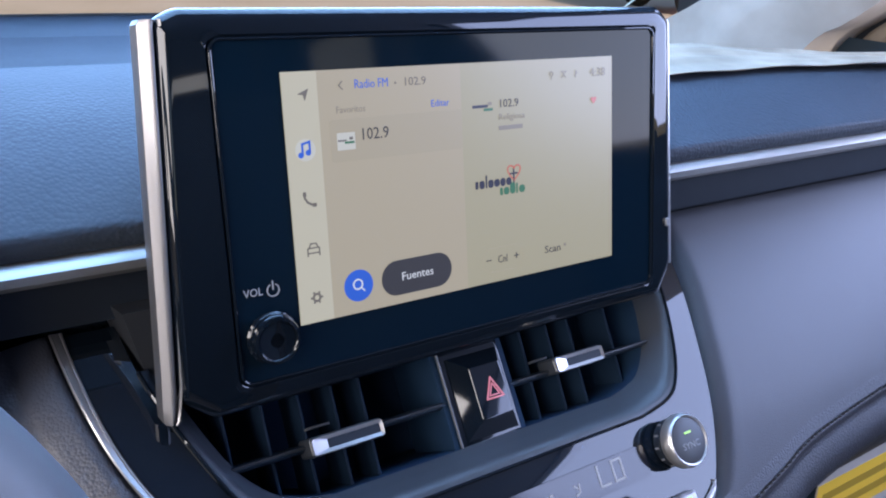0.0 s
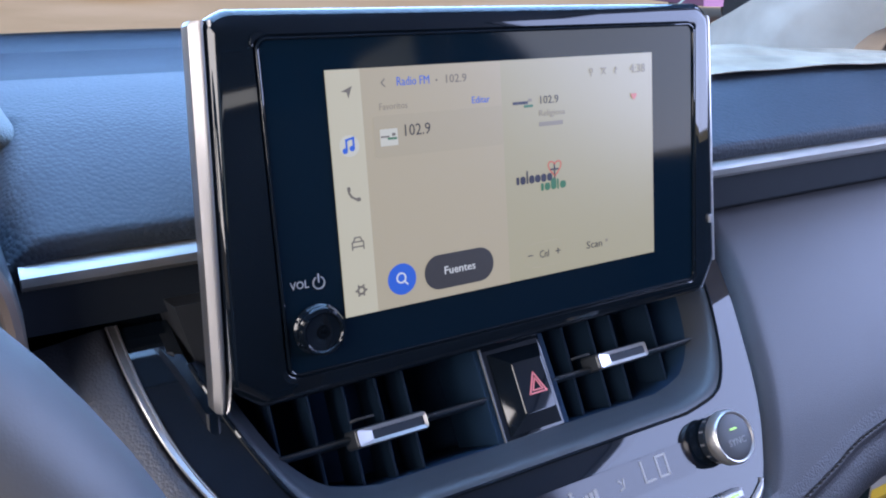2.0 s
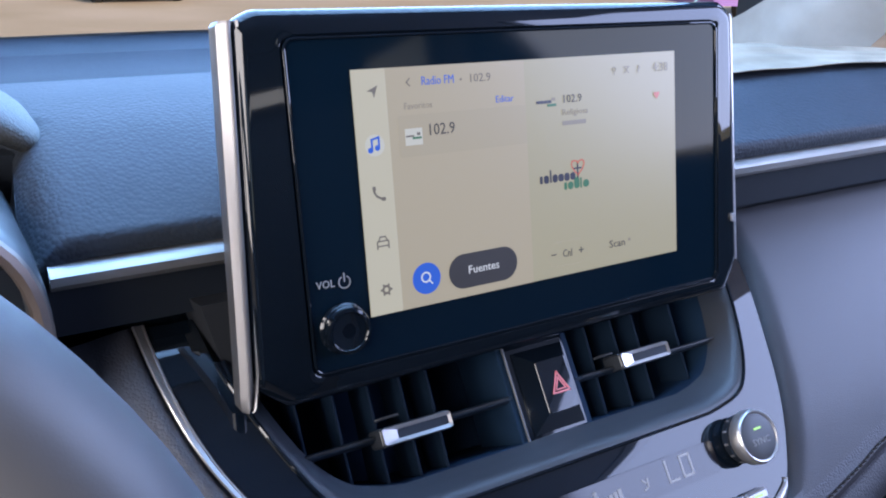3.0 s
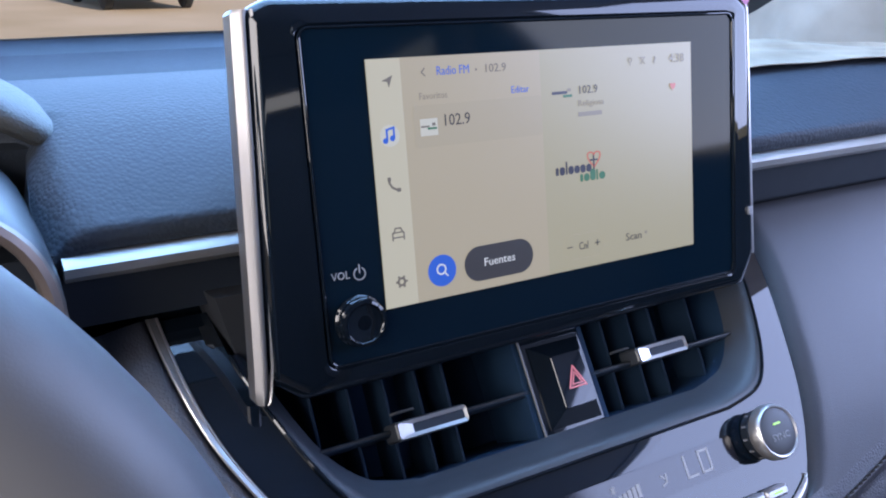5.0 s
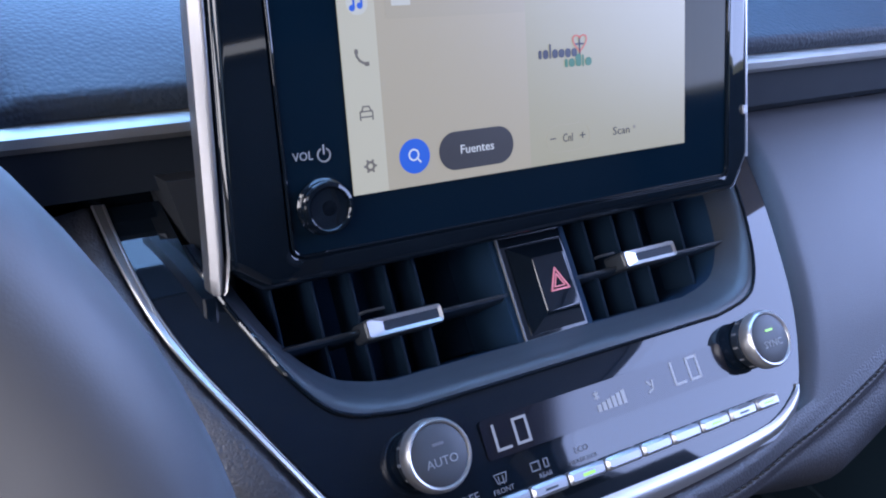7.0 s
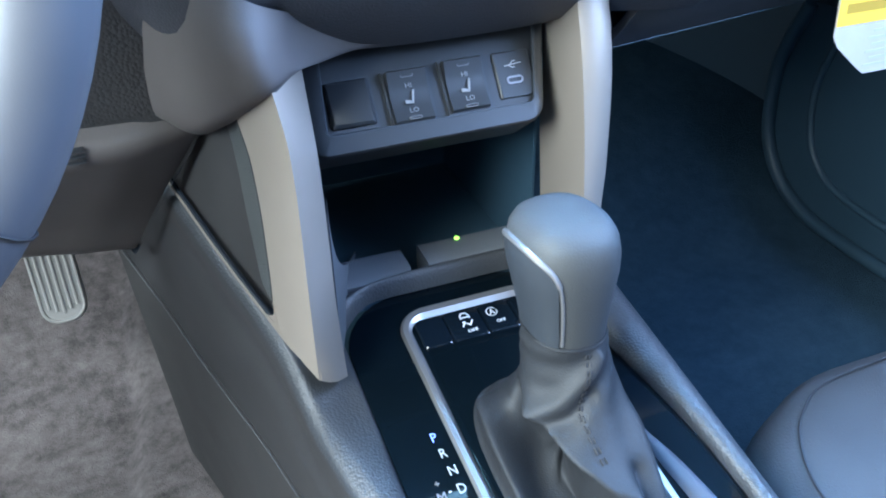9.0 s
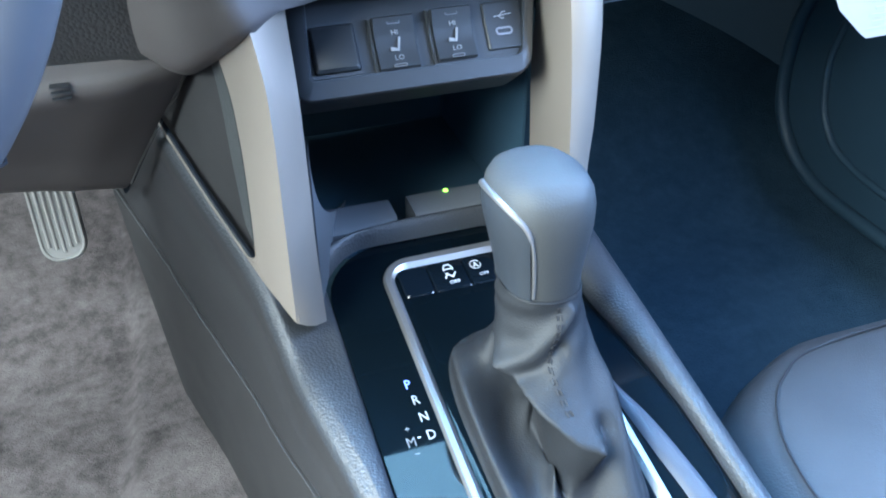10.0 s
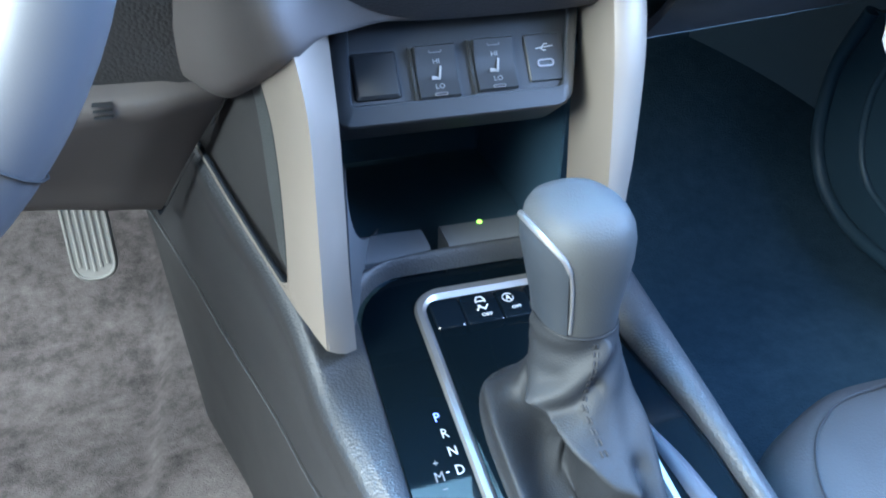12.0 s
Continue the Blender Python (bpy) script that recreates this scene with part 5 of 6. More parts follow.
def arm(u, i):
    a, b, c = hole_edge[i], rear_edge[i], m_in[i]
    if u <= 1:
        y, z = a[1] + (b[1] - a[1]) * u, a[2] + (b[2] - a[2]) * u
        return (side_x(y) - 0.0015 * math.sin(math.pi * u), y, z)
    k = u - 1
    p = Vector((side_x(b[1]), b[1], b[2])).lerp(Vector(c), k)
    return (p.x, p.y - 0.004 * math.sin(math.pi * k), p.z)


part("arm", sheet(arm, [0, 0.06, 0.35, 0.7, 0.93, 1.0, 1.07, 1.3, 1.6, 1.93, 2.0], range(len(rear_edge)), 0.002), CHAMPAGNE, pl, "satin champagne upright", 45)
fork = [(0.0650, -0.284), (0.0469, -0.2958), (0.0, -0.3225), (-0.0422, -0.3429), (-0.0680, -0.3552), (-0.0955, -0.3608)]
fk = smooth_line([(0, y, z) for y, z in fork], 5)
tp = smooth_line([(0, 0.0655, -0.281), (0, 0.0480, -0.2915), (0, 0.002, -0.318), (0, -0.0400, -0.3385), (0, -0.0583, -0.3440), (0, -0.093, -0.342)], 5)
part("fork", sheet(lambda u, i: (side_x(tp[i][1] + (fk[i][1] - tp[i][1]) * u) - 0.0004 * math.sin(math.pi * u) * (1 - i / (len(fk) - 1)) ** 0.5 + 0.0014 * (i / (len(fk) - 1)) ** 3, tp[i][1] + (fk[i][1] - tp[i][1]) * u, tp[i][2] + (fk[i][2] - tp[i][2]) * u), steps(0, 1, 5), range(len(fk)), 0.002), CHAMPAGNE, pl, "slim lower limb")
n_he = len(hole_edge)


def corner_web(u, k):
    """Rounded web where the upright meets the lower limb."""
    a, c, b = Vector((-0.0572, -0.3270)), Vector((-0.0590, -0.3450)), Vector((-0.0410, -0.3385))
    q = a.lerp(c, k).lerp(c.lerp(b, k), k)
    y, z = Vector((-0.0600, -0.3462)).lerp(q, u)
    return (side_x(y) - 0.0004, y, z)


part("fork_corner", sheet(corner_web, steps(0, 1, 3), steps(0, 1, 8), 0.002), CHAMPAGNE, pl)


def fold_point(i):
    y, z = hole_edge[i][1], hole_edge[i][2]
    y += table([(0, 0.036), (0.5, 0.034), (0.8, 0.026), (1.0, 0.012)], i / (n_he - 1))
    return Vector((side_x(y) + 0.0085, y, z))


def facet(u, i):
    y, z = hole_edge[i][1] - 0.003, hole_edge[i][2]
    return tuple(Vector((side_x(y) + 0.0030, y, z)).lerp(fold_point(i), u))


def inset(u, i):
    p = fold_point(i)
    y = p.y + (0.080 - p.y) * u
    return (side_x(y) + 0.0085 - 0.0045 * u, y, p.z)


part("inset", sheet(inset, steps(0, 1, 10), range(n_he), 0.002), SIDE_PLASTIC, pl, "dark grey panel inside the fork", 60)
part("inset_facet", sheet(facet, steps(0, 1, 4), range(n_he), 0.002), HOOD_GREY, pl, "grained inner facet", 60)
# Dark tube laid in for the shadow gap round the inset.
gap_shade = [(side_x(p[1]) + 0.0012, p[1] + 0.0012, p[2]) for p in hole_edge] + [(side_x(p[1]) + 0.0012, p[1], p[2] + 0.0016) for p in reversed(tp[:-6])]
part("gap_shade", tube(gap_shade, 0.0016, 6), NAVY_BLACK, pl, "dark tube for the shade round the inset panel")
pr = thing("console_pillar", "champagne-silver upright pillar on the passenger's side of the console", "console trim", group="console pillars")
r_in = smooth_line([(0.0675, 0.012, -0.140), (0.0675, -0.0150, -0.2100), (0.0675, -0.0150, -0.2572), (0.0675, -0.020, -0.3055), (0.0675, -0.026, -0.375)], 5)
r_mid = smooth_line([(0.0675, -0.040, -0.140), (0.0675, -0.0610, -0.2037), (0.0675, -0.0700, -0.2461), (0.0675, -0.0760, -0.2945), (0.0675, -0.084, -0.378)], 5)
r_out = smooth_line([(0.0890, -0.036, -0.140), (0.0890, -0.0590, -0.2067), (0.0890, -0.0640, -0.2732), (0.0880, -0.0640, -0.3093), (0.086, -0.066, -0.378)], 5)


def arm_r(u, i):
    a, b, c = Vector(r_in[i]), Vector(r_mid[i]), Vector(r_out[i])
    d = c + Vector((0.003, 0.06, 0))
    if u <= 1:
        return tuple(a.lerp(b, u))
    if u <= 2:
        return tuple(b.lerp(c, u - 1) + Vector((0, -0.004 * math.sin(math.pi * (u - 1)), 0)))
    return tuple(c.lerp(d, u - 2))


part("arm", sheet(arm_r, [0, 0.05, 0.4, 0.8, 0.95, 1.0, 1.05, 1.3, 1.7, 1.95, 2.0, 2.05, 2.5, 3.0], range(len(r_in)), 0.002), CHAMPAGNE, pr, "satin champagne upright", 45)

# ---- centre console ----
cons = thing("centre_console", "dark leatherette centre console with padded rim", "centre console")
GL, GR = -0.0838, 0.0735


ys = [-0.60, -0.5, -0.4, -0.32, -0.26, -0.22, -0.19, -0.16, -0.13, -0.105, -0.085, -0.07, -0.055, -0.04, -0.028]


gate_right = curve([(-0.62, 0.0940), (-0.30, 0.0940), (-0.20, 0.0925), (-0.163, 0.0880), (-0.134, 0.0825), (-0.104, 0.0770), (-0.0655, GR), (0.02, GR)])


def rim_right(u, y):
    zg, edge = gate_z(y), gate_right(y)
    a = math.pi * u
    mid, rad = (edge + 0.1045) / 2, (0.1045 - edge) / 2
    return (mid - rad * math.cos(a) + (0.006 * (u - 0.7) / 0.3 if u > 0.7 else 0), y, zg + 0.001 + 0.013 * (rad / 0.0155) ** 0.4 * math.sin(a) ** 0.8 - 0.03 * max(0.0, (u - 0.84) / 0.16) ** 1.5)


part("rim_pad", sheet(rim_right, steps(0, 1, 14), ys + [-0.01, 0.02], 0.0), CONSOLE, cons, "grained padded rim, passenger's side", 60)


def front_arc(u, w):
    """The rim across the front, between tray and gate."""
    x = -0.0915 + 0.166 * u
    k = abs(2 * u - 0.95)
    y_in = -0.0215 - 0.034 * max(0, (abs(x + 0.004) - 0.045) / 0.04) ** 2
    y_out = -0.0105 - 0.018 * max(0, -(x + 0.02) / 0.1) ** 1.2
    y = y_in + (y_out - y_in) * w
    return (x, y, gate_z(y) + 0.002 + 0.010 * math.sin(math.pi * w) ** 0.8 + 0.004 * w)


part("rim_pad", sheet(front_arc, steps(0, 1, 30), steps(0, 1, 8), 0.0), CONSOLE, cons, "grained padded rim across the front", 60)
def wall_top(y):
    return table([(-0.60, gate_z(-0.6) - 0.0165), (-0.13, gate_z(-0.13) - 0.0165), (-0.097, -0.3780), (-0.068, -0.3600), (-0.0422, -0.3475), (0.0, -0.3270), (0.0469, -0.3000), (0.0650, -0.2880), (0.13, -0.262)], y)


wall_line = curve([(-0.60, -0.0955), (-0.25, -0.0970), (-0.215, -0.0998), (-0.18, -0.1052), (-0.15, -0.1115), (-0.12, -0.1178), (-0.085, -0.1232), (-0.0422, -0.1320), (0.0, -0.1465), (0.0469, -0.1645), (0.065, -0.171), (0.13, -0.200)])


def wall_x(y, z):
    x = wall_line(y)
    return x - 0.07 * max(0.0, wall_top(y) - z)


seam_z = curve([(-0.6, -0.500), (-0.30, -0.463), (-0.144, -0.4545), (-0.089, -0.4570), (-0.033, -0.4485), (0.0235, -0.4260), (0.0765, -0.3977), (0.13, -0.366)])


ysl = steps(-0.6, 0.13, 60)


def skin_row(y):
    """Section of the driver's side: padded rim, rolled edge, side down to the seam."""
    zg, zw = gate_z(y), wall_top(y)
    k = min(1.0, max(0.0, (y + 0.150) / 0.085))
    k = k * k * (3 - 2 * k)
    xo = wall_x(y, zw)
    zc = (zg + 0.0052) * (1 - k) + max(zg + 0.004, zw - 0.001) * k
    xc = xo + 0.0080 + 0.0005 * k
    rows = [(GL, zg - 0.004), (GL - 0.0006, zg + 0.0012), (GL + (xc - GL) * 0.35, zg + 0.0052 * (1 - k) + (zc - zg) * 0.22 * k), (xc * 0.75 + GL * 0.25, (zg + 0.0066) * (1 - k) + (zg + (zc - zg) * 0.7) * k), (xc, zc), (xo + 0.0036 + 0.001 * k, zc - 0.0022), (xo + 0.0010 + 0.001 * k, zc - 0.0062), (xo + 0.0002, zc - 0.0140), (xo + 0.0001, zc - 0.0290)]
    z0 = zc - 0.0290
    for w in (0.3, 0.6, 0.9):
        z = z0 + (seam_z(y) - z0) * w
        rows.append((wall_x(y, z), z))
    rows += [(wall_x(y, seam_z(y)) , seam_z(y) + 0.002), (wall_x(y, seam_z(y)) + 0.002, seam_z(y))]
    return smooth_line([(x, y, z) for x, z in rows], 4)


skin = [skin_row(y) for y in ysl]
part("rim_pad", loft([r[:27] for r in skin], close=False), CONSOLE, cons, "grained padded rim, driver's side", 60)
part("side_panel", loft([r[26:] for r in skin], close=False), SIDE_VINYL, cons, "dark brown-grey side under the rim", 60)
FLOOR_X = [(-0.6, -0.118), (-0.1, -0.140), (0.03, -0.163), (0.13, -0.188)]


def lower_side(y, w):
    z = seam_z(y) + 0.001 - (seam_z(y) + 0.62) * w
    x0 = wall_x(y, seam_z(y)) - 0.0012
    return (x0 + (table(FLOOR_X, y) - x0) * w, y, z)


part("lower_panel", sheet(lower_side, ysl, steps(0, 1, 6), 0.003), SIDE_PLASTIC, cons, "smooth lower side panel", 60)
# Lighter plastic tube standing for the lit line on the panel's top edge.
part("panel_highlight", tube([(wall_x(y, seam_z(y)) - 0.0016, y, seam_z(y) + 0.0004) for y in ysl], 0.0006, 6), PLASTIC, cons, "thin lighter tube for the highlight along the panel seam")
part("side_panel", sheet(lambda y, w: (0.110 + 0.012 * w, y, gate_z(y) - 0.02 - 0.25 * w), steps(-0.6, 0.15, 10), steps(0, 1, 3), 0.0), PLASTIC, cons, "", 60)

# ---- gear panel ----
go = rounded(GL + 0.0005, GR - 0.0005, -0.62, -0.0180, 0.001, 2)
corner = lambda cx, cy, r, a0, n=8: [(cx + r * math.cos(radians(a0 + 90 * i / n)), cy + r * math.sin(radians(a0 + 90 * i / n))) for i in range(n + 1)]
go = corner(GR - 0.0465, -0.0655, 0.046, 0) + corner(GL + 0.0465, -0.0655, 0.046, 90) + [(GL + 0.0005, -0.62)] + [(gate_right(y) - 0.0003, y) for y in (-0.62, -0.4, -0.30, -0.24, -0.20, -0.18, -0.163, -0.148, -0.134, -0.118, -0.104, -0.085)]
gate = part("gear_panel", plate(go, -0.01, 0.0005, 0.0006), GATE_GLOSS, cons, "piano-black gear selector panel", at=GATE)


def u_line(x0, x1, y1, r):
    return [(x0, -0.60)] + [(x0, y) for y in (-0.3, -0.2, -0.12)] + list(reversed(corner(x0 + r, y1 - r, r, 90))) + list(reversed(corner(x1 - r, y1 - r, r, 0))) + [(x1, y) for y in (-0.12, -0.2, -0.3)] + [(x1, -0.60)]


uo, ui = u_line(-0.0470, 0.0570, -0.0360, 0.0210), u_line(-0.0395, 0.0495, -0.0460, 0.0125)
bm = bmesh.new()
cross = []
for a, b in zip(uo, ui):
    cross.append([(a[0], a[1], 0.0004), (a[0] * 0.8 + b[0] * 0.2, a[1] * 0.8 + b[1] * 0.2, 0.0030), (a[0] * 0.35 + b[0] * 0.65, a[1] * 0.35 + b[1] * 0.65, 0.0030), (b[0], b[1], 0.0006), (b[0], b[1], -0.004), (a[0], a[1], -0.004)])
loft(cross, bm=bm)
part("chrome_bezel", bm, BEZEL, gate, "satin chrome bezel", 30)
strip_out = smooth_line([(0.0585, -0.148, 0), (0.0630, -0.170, 0), (0.0725, -0.2014, 0), (0.0805, -0.2524, 0), (0.0850, -0.32, 0), (0.0860, -0.45, 0)], 6)
strip_in = smooth_line([(0.0570, -0.152, 0), (0.0575, -0.178, 0), (0.0615, -0.2150, 0), (0.0665, -0.2560, 0), (0.0700, -0.32, 0), (0.0700, -0.45, 0)], 6)
part("side_strip", sheet(lambda u, i: (strip_out[i][0] + (strip_in[i][0] - strip_out[i][0]) * u, strip_out[i][1] + (strip_in[i][1] - strip_out[i][1]) * u, 0.0010 + 0.0030 * math.sin(math.pi * u) ** 0.7), steps(0, 1, 8), range(len(strip_out)), 0.0), SATIN_STRIP, gate, "flared satin silver strip beside the boot", 60)
part("well", plate(rounded(-0.0394, 0.0494, -0.60, -0.0462, 0.008, 5), 0.0002, 0.0010, 0.0003), GATE_GLOSS, gate)
for x0, x1 in ((-0.0365, -0.0168), (-0.0162, 0.0082), (0.0088, 0.0300), (0.0306, 0.0465)):
    part("button", plate(rounded(x0, x1, -0.0725, -0.0480, 0.0012 if x0 > -0.03 else 0.003, 4), 0.0006, 0.0026, 0.0008), GLOSS, gate, "black push button")
words("legend", "OFF", 0.0040, PRINT, gate, -0.0020, -0.0672, 0.0028, 1.05)
words("legend", "OFF", 0.0036, PRINT, gate, 0.0190, -0.0652, 0.0028, 1.05)
part("skid_symbol", flat_strokes(chain([(-0.0060, -0.0560), (-0.0060, -0.0540), (-0.0045, -0.0515), (-0.0015, -0.0515), (0.0, -0.0540), (0.0, -0.0560)]) + [((-0.006, -0.0552), (0, -0.0552)), ((-0.0068, -0.0625), (-0.0045, -0.0590)), ((-0.0018, -0.0625), (0.0008, -0.0590)), ((-0.0055, -0.0590), (-0.002, -0.0620))], 0.0009, 0.0024, 0.0028), PRINT, gate)
part("stop_start_symbol", flat_strokes(chain(arc(0.0160, -0.0560, 0.0036, 40, 370, 18)) + [((0.0145, -0.0580), (0.0160, -0.0540)), ((0.0160, -0.0540), (0.0175, -0.0580)), ((0.0150, -0.0567), (0.0170, -0.0567))], 0.0006, 0.0024, 0.0028), PRINT, gate)
for s, x, y, mt in (("P", -0.0560, -0.1348, LED_BLUE), ("R", -0.0548, -0.1462, SOFT_PRINT), ("N", -0.0537, -0.1583, SOFT_PRINT), ("D", -0.0533, -0.1704, SOFT_PRINT), ("M", -0.0655, -0.1722, DIM_PRINT), ("+", -0.0652, -0.1636, DIM_PRINT), ("−", -0.0645, -0.1800, DIM_PRINT)):
    words("gear_letter", s, 0.0088 if s not in "+−" else 0.0070, mt, gate, x, y, 0.0006, 0.85, label="lit blue-white letter P" if s == "P" else "")
part("dash_mark", boxed(-0.0612, -0.0595, -0.1705, -0.1698, 0.0005, 0.0007), PRINT, gate)

# ---- gear lever ----
lever = thing("gear_lever", "leather-wrapped gear lever with chrome insert and pleated boot", "gear lever")


def knob_ring(z, cx, cy, rx, ry, p=2.4, n=36):
    out = []
    for j in range(n):
        a = 2 * math.pi * j / n
        c, s = math.cos(a), math.sin(a)
        out.append((cx + rx * math.copysign(abs(c) ** (2 / p), c), cy + ry * math.copysign(abs(s) ** (2 / p), s), z))
    return out


KN = [(a - 0.0055, b - 0.0040, c, d * 0.98, e * 0.98) for a,b,c,d,e in [(-0.345, 0.0193, -0.1500, 0.0183, 0.0215), (-0.341, 0.0193, -0.1498, 0.0190, 0.0225), (-0.325, 0.0188, -0.1488, 0.0198, 0.0240), (-0.305, 0.0182, -0.1474, 0.0218, 0.0262), (-0.288, 0.0177, -0.1462, 0.0249, 0.0288), (-0.276, 0.0174, -0.1452, 0.0272, 0.0306), (-0.266, 0.0172, -0.1445, 0.0278, 0.0310), (-0.258, 0.0171, -0.1440, 0.0264, 0.0296), (-0.2525, 0.0171, -0.1436, 0.0232, 0.0262), (-0.249, 0.0171, -0.1434, 0.0182, 0.0210), (-0.247, 0.0171, -0.1432, 0.0110, 0.0130), (-0.2465, 0.0171, -0.1432, 0.0040, 0.0045)]]
part("knob", loft([knob_ring(*k) for k in KN]), RIM, lever, "grey leather knob", 70)


def on_knob(z, ang, lift=0.0006):
    r = [float(np.interp(z, [k[0] for k in KN], [k[i] for k in KN])) for i in (1, 2, 3, 4)]
    c, s = math.cos(radians(ang)), math.sin(radians(ang))
    p = 2.4
    return (r[0] + (r[2] + lift) * math.copysign(abs(c) ** (2 / p), c), r[1] + (r[3] + lift) * math.copysign(abs(s) ** (2 / p), s), z)


INSERT = [(150, -0.2690), (165, -0.2662), (180, -0.2650), (196, -0.2652), (212, -0.2672), (224, -0.2700), (232, -0.2732), (238, -0.2790), (240, -0.2870), (240, -0.2950), (239, -0.3060), (238, -0.3120), (237, -0.3175)]
ins = smooth_line([on_knob(z, a, 0.0002) for a, z in INSERT], 5)
insert_bm = bmesh.new()
tube(ins, [0.0022 - 0.0007 * min(1.0, k / 34) for k in range(36)] + [0.0010] * (len(ins) - 36), 8, bm=insert_bm)
part("chrome_insert", insert_bm, SILVER, lever, "slim chrome insert")
TOP_Z = [(a, z - 0.0012) for a, z in INSERT[:8]]
part("side_inlay", sheet(lambda a, w: on_knob(table(TOP_Z, a) + (-0.3192 - table(TOP_Z, a)) * w, a - 4 * max(0.0, (a - 215) / 22) * w, 0.0009), steps(150, 237, 14), steps(0, 1, 14), 0.0), SATIN, lever, "smooth grey side inlay", 60)
part("collar", tube([on_knob(-0.3205, a, 0.0004) for a in range(0, 360, 10)], 0.0010, 6, True), BOOT, lever)


# folds of the boot: how far they stand out, how wide they are, how sharp, and their way round (degrees) and down (share of the height)
FOLDS = [
    (0.0120, 0.0105, 1, [(205, 0.43), (226, 0.46), (256, 0.53), (276, 0.63)]),
    (0.0095, 0.0090, 1, [(276, 0.63), (272, 0.72), (266, 0.82), (262, 0.95)]),
    (-0.0215, 0.0140, 2, [(196, 0.62), (218, 0.62), (238, 0.71), (252, 0.80), (250, 0.92)]),
    (0.0035, 0.0060, 2, [(202, 0.46), (225, 0.34), (242, 0.26), (268, 0.16), (286, 0.08)]),
    (-0.0030, 0.0045, 2, [(216, 0.45), (245, 0.36), (268, 0.26)]),
    (-0.0140, 0.0075, 2, [(196, 0.60), (184, 0.58), (168, 0.60)]),
    (-0.0150, 0.0125, 2, [(186, 0.70), (204, 0.75), (228, 0.81), (246, 0.88)]),
    (0.0105, 0.0105, 2, [(146, 0.92), (156, 0.90), (182, 0.91), (206, 0.92), (230, 0.95)]),
    (-0.0085, 0.0075, 2, [(290, 0.62), (282, 0.74), (275, 0.86)]),
    (0.0040, 0.0130, 2, [(322, 0.52), (306, 0.68), (296, 0.86)]),
]


def fold_distance(deg, t, way):
    """Metres on the skin from a place to a fold's line."""
    p, best = Vector((deg * 0.00067, t * 0.12)), 1.0
    for (d0, t0), (d1, t1) in zip(way, way[1:]):
        a, b = Vector((d0 * 0.00067, t0 * 0.12)), Vector((d1 * 0.00067, t1 * 0.12))
        k = min(1.0, max(0.0, (p - a).dot(b - a) / (b - a).length_squared))
        best = min(best, (p - a.lerp(b, k)).length)
    return best


def boot_point(deg, t):
    """Leather that falls from the collar to the panel, pushed out and in along its folds."""
    a = radians(deg)
    c, s = math.cos(a), math.sin(a)
    bx = 0.006 + 0.040 * math.copysign(abs(c) ** 0.6, c) + 0.004 * max(0.0, c)
    by = -0.184 + 0.076 * math.copysign(abs(s) ** 0.6, s)
    base = Vector((bx, by, gate_z(by) + 0.001))
    top = Vector((0.0146 + 0.0222 * c, -0.1490 + 0.0246 * s, -0.3190))
    near = math.exp(-(((deg - 145 + 180) % 360 - 180) / 66) ** 2)
    p = top.lerp(base, t ** (1.55 + 3.2 * near))
    p.z = -0.3190 + (base.z + 0.3190) * t
    f = sum(h * math.exp(-(fold_distance(deg % 360, t, way) / w) ** sharp) for h, w, sharp, way in FOLDS)
    f += 0.0009 * math.sin(5 * a + 9 * t) * math.sin(math.pi * t) + 0.0006 * math.sin(41 * t + 3.1 * a) * max(0.0, 1 - 2.2 * t)
    f *= min(1.0, t / 0.07) * min(1.0, (1 - t) / 0.10)
    q = min(1.0, max(0.0, (t - 0.5) / 0.2)) * math.exp(-((deg % 360 - 190) / 55) ** 2)
    p = p + Vector((c * (1 - 0.35 * q), s * (1 - 0.35 * q), 0.25 + 0.6 * q)) * f
    over = p.z - gate_z(p.y) - 0.001
    p.z += max(0.0, 0.007 - over) ** 2 / 0.014 if t < 0.97 else 0.0
    return p


part("boot", loft([[tuple(boot_point(360 * j / 180, t)) for j in range(180)] for t in steps(0, 1, 72)], caps=False), BOOT, lever, "pleated black leather boot", 75)
bm = bmesh.new()
SEAM_WAY = [(0.05, 271), (0.12, 268), (0.26, 260), (0.34, 255), (0.44, 263), (0.54, 269)]
for k in (-1.8, 1.8):
    for i in range(13):
        t0 = 0.05 + i * 0.036
        a, b = (boot_point(table(SEAM_WAY, t) + k, t) for t in (t0, t0 + 0.022))
        lift = Vector((-0.1, -0.8, 0.5)) * 0.0004
        tube([a + lift, b + lift], 0.0006, 5, bm=bm)
tagged(part("stitching", bm, THREAD, lever, "dark double seam"), kind="stuff")

# ---- steering column and wheel ----
col = thing("steering_column", "dark steering column with a leather-wrapped steering wheel", "steering column")
WHEEL_AT = basis((-0.3965, -0.1190, -0.0705), (1, 0, 0), (0, math.sin(radians(10.8)), math.cos(radians(10.8))), (0, -math.cos(radians(10.8)), math.sin(radians(10.8))))
rim = []
for i in range(96):
    a = 2 * math.pi * i / 96
    rr = 0.2025 - (0.004 if math.sin(a) < -0.8 else 0)
    rim.append((rr * math.cos(a), rr * math.sin(a), 0))
wheel = part("steering_wheel", tube(rim, [0.0225 + 0.0022 * abs(math.cos(2 * math.pi * i / 96)) ** 6 for i in range(96)], 18, True), WHEEL, col, "dark grey leather-wrapped rim", 70, WHEEL_AT)
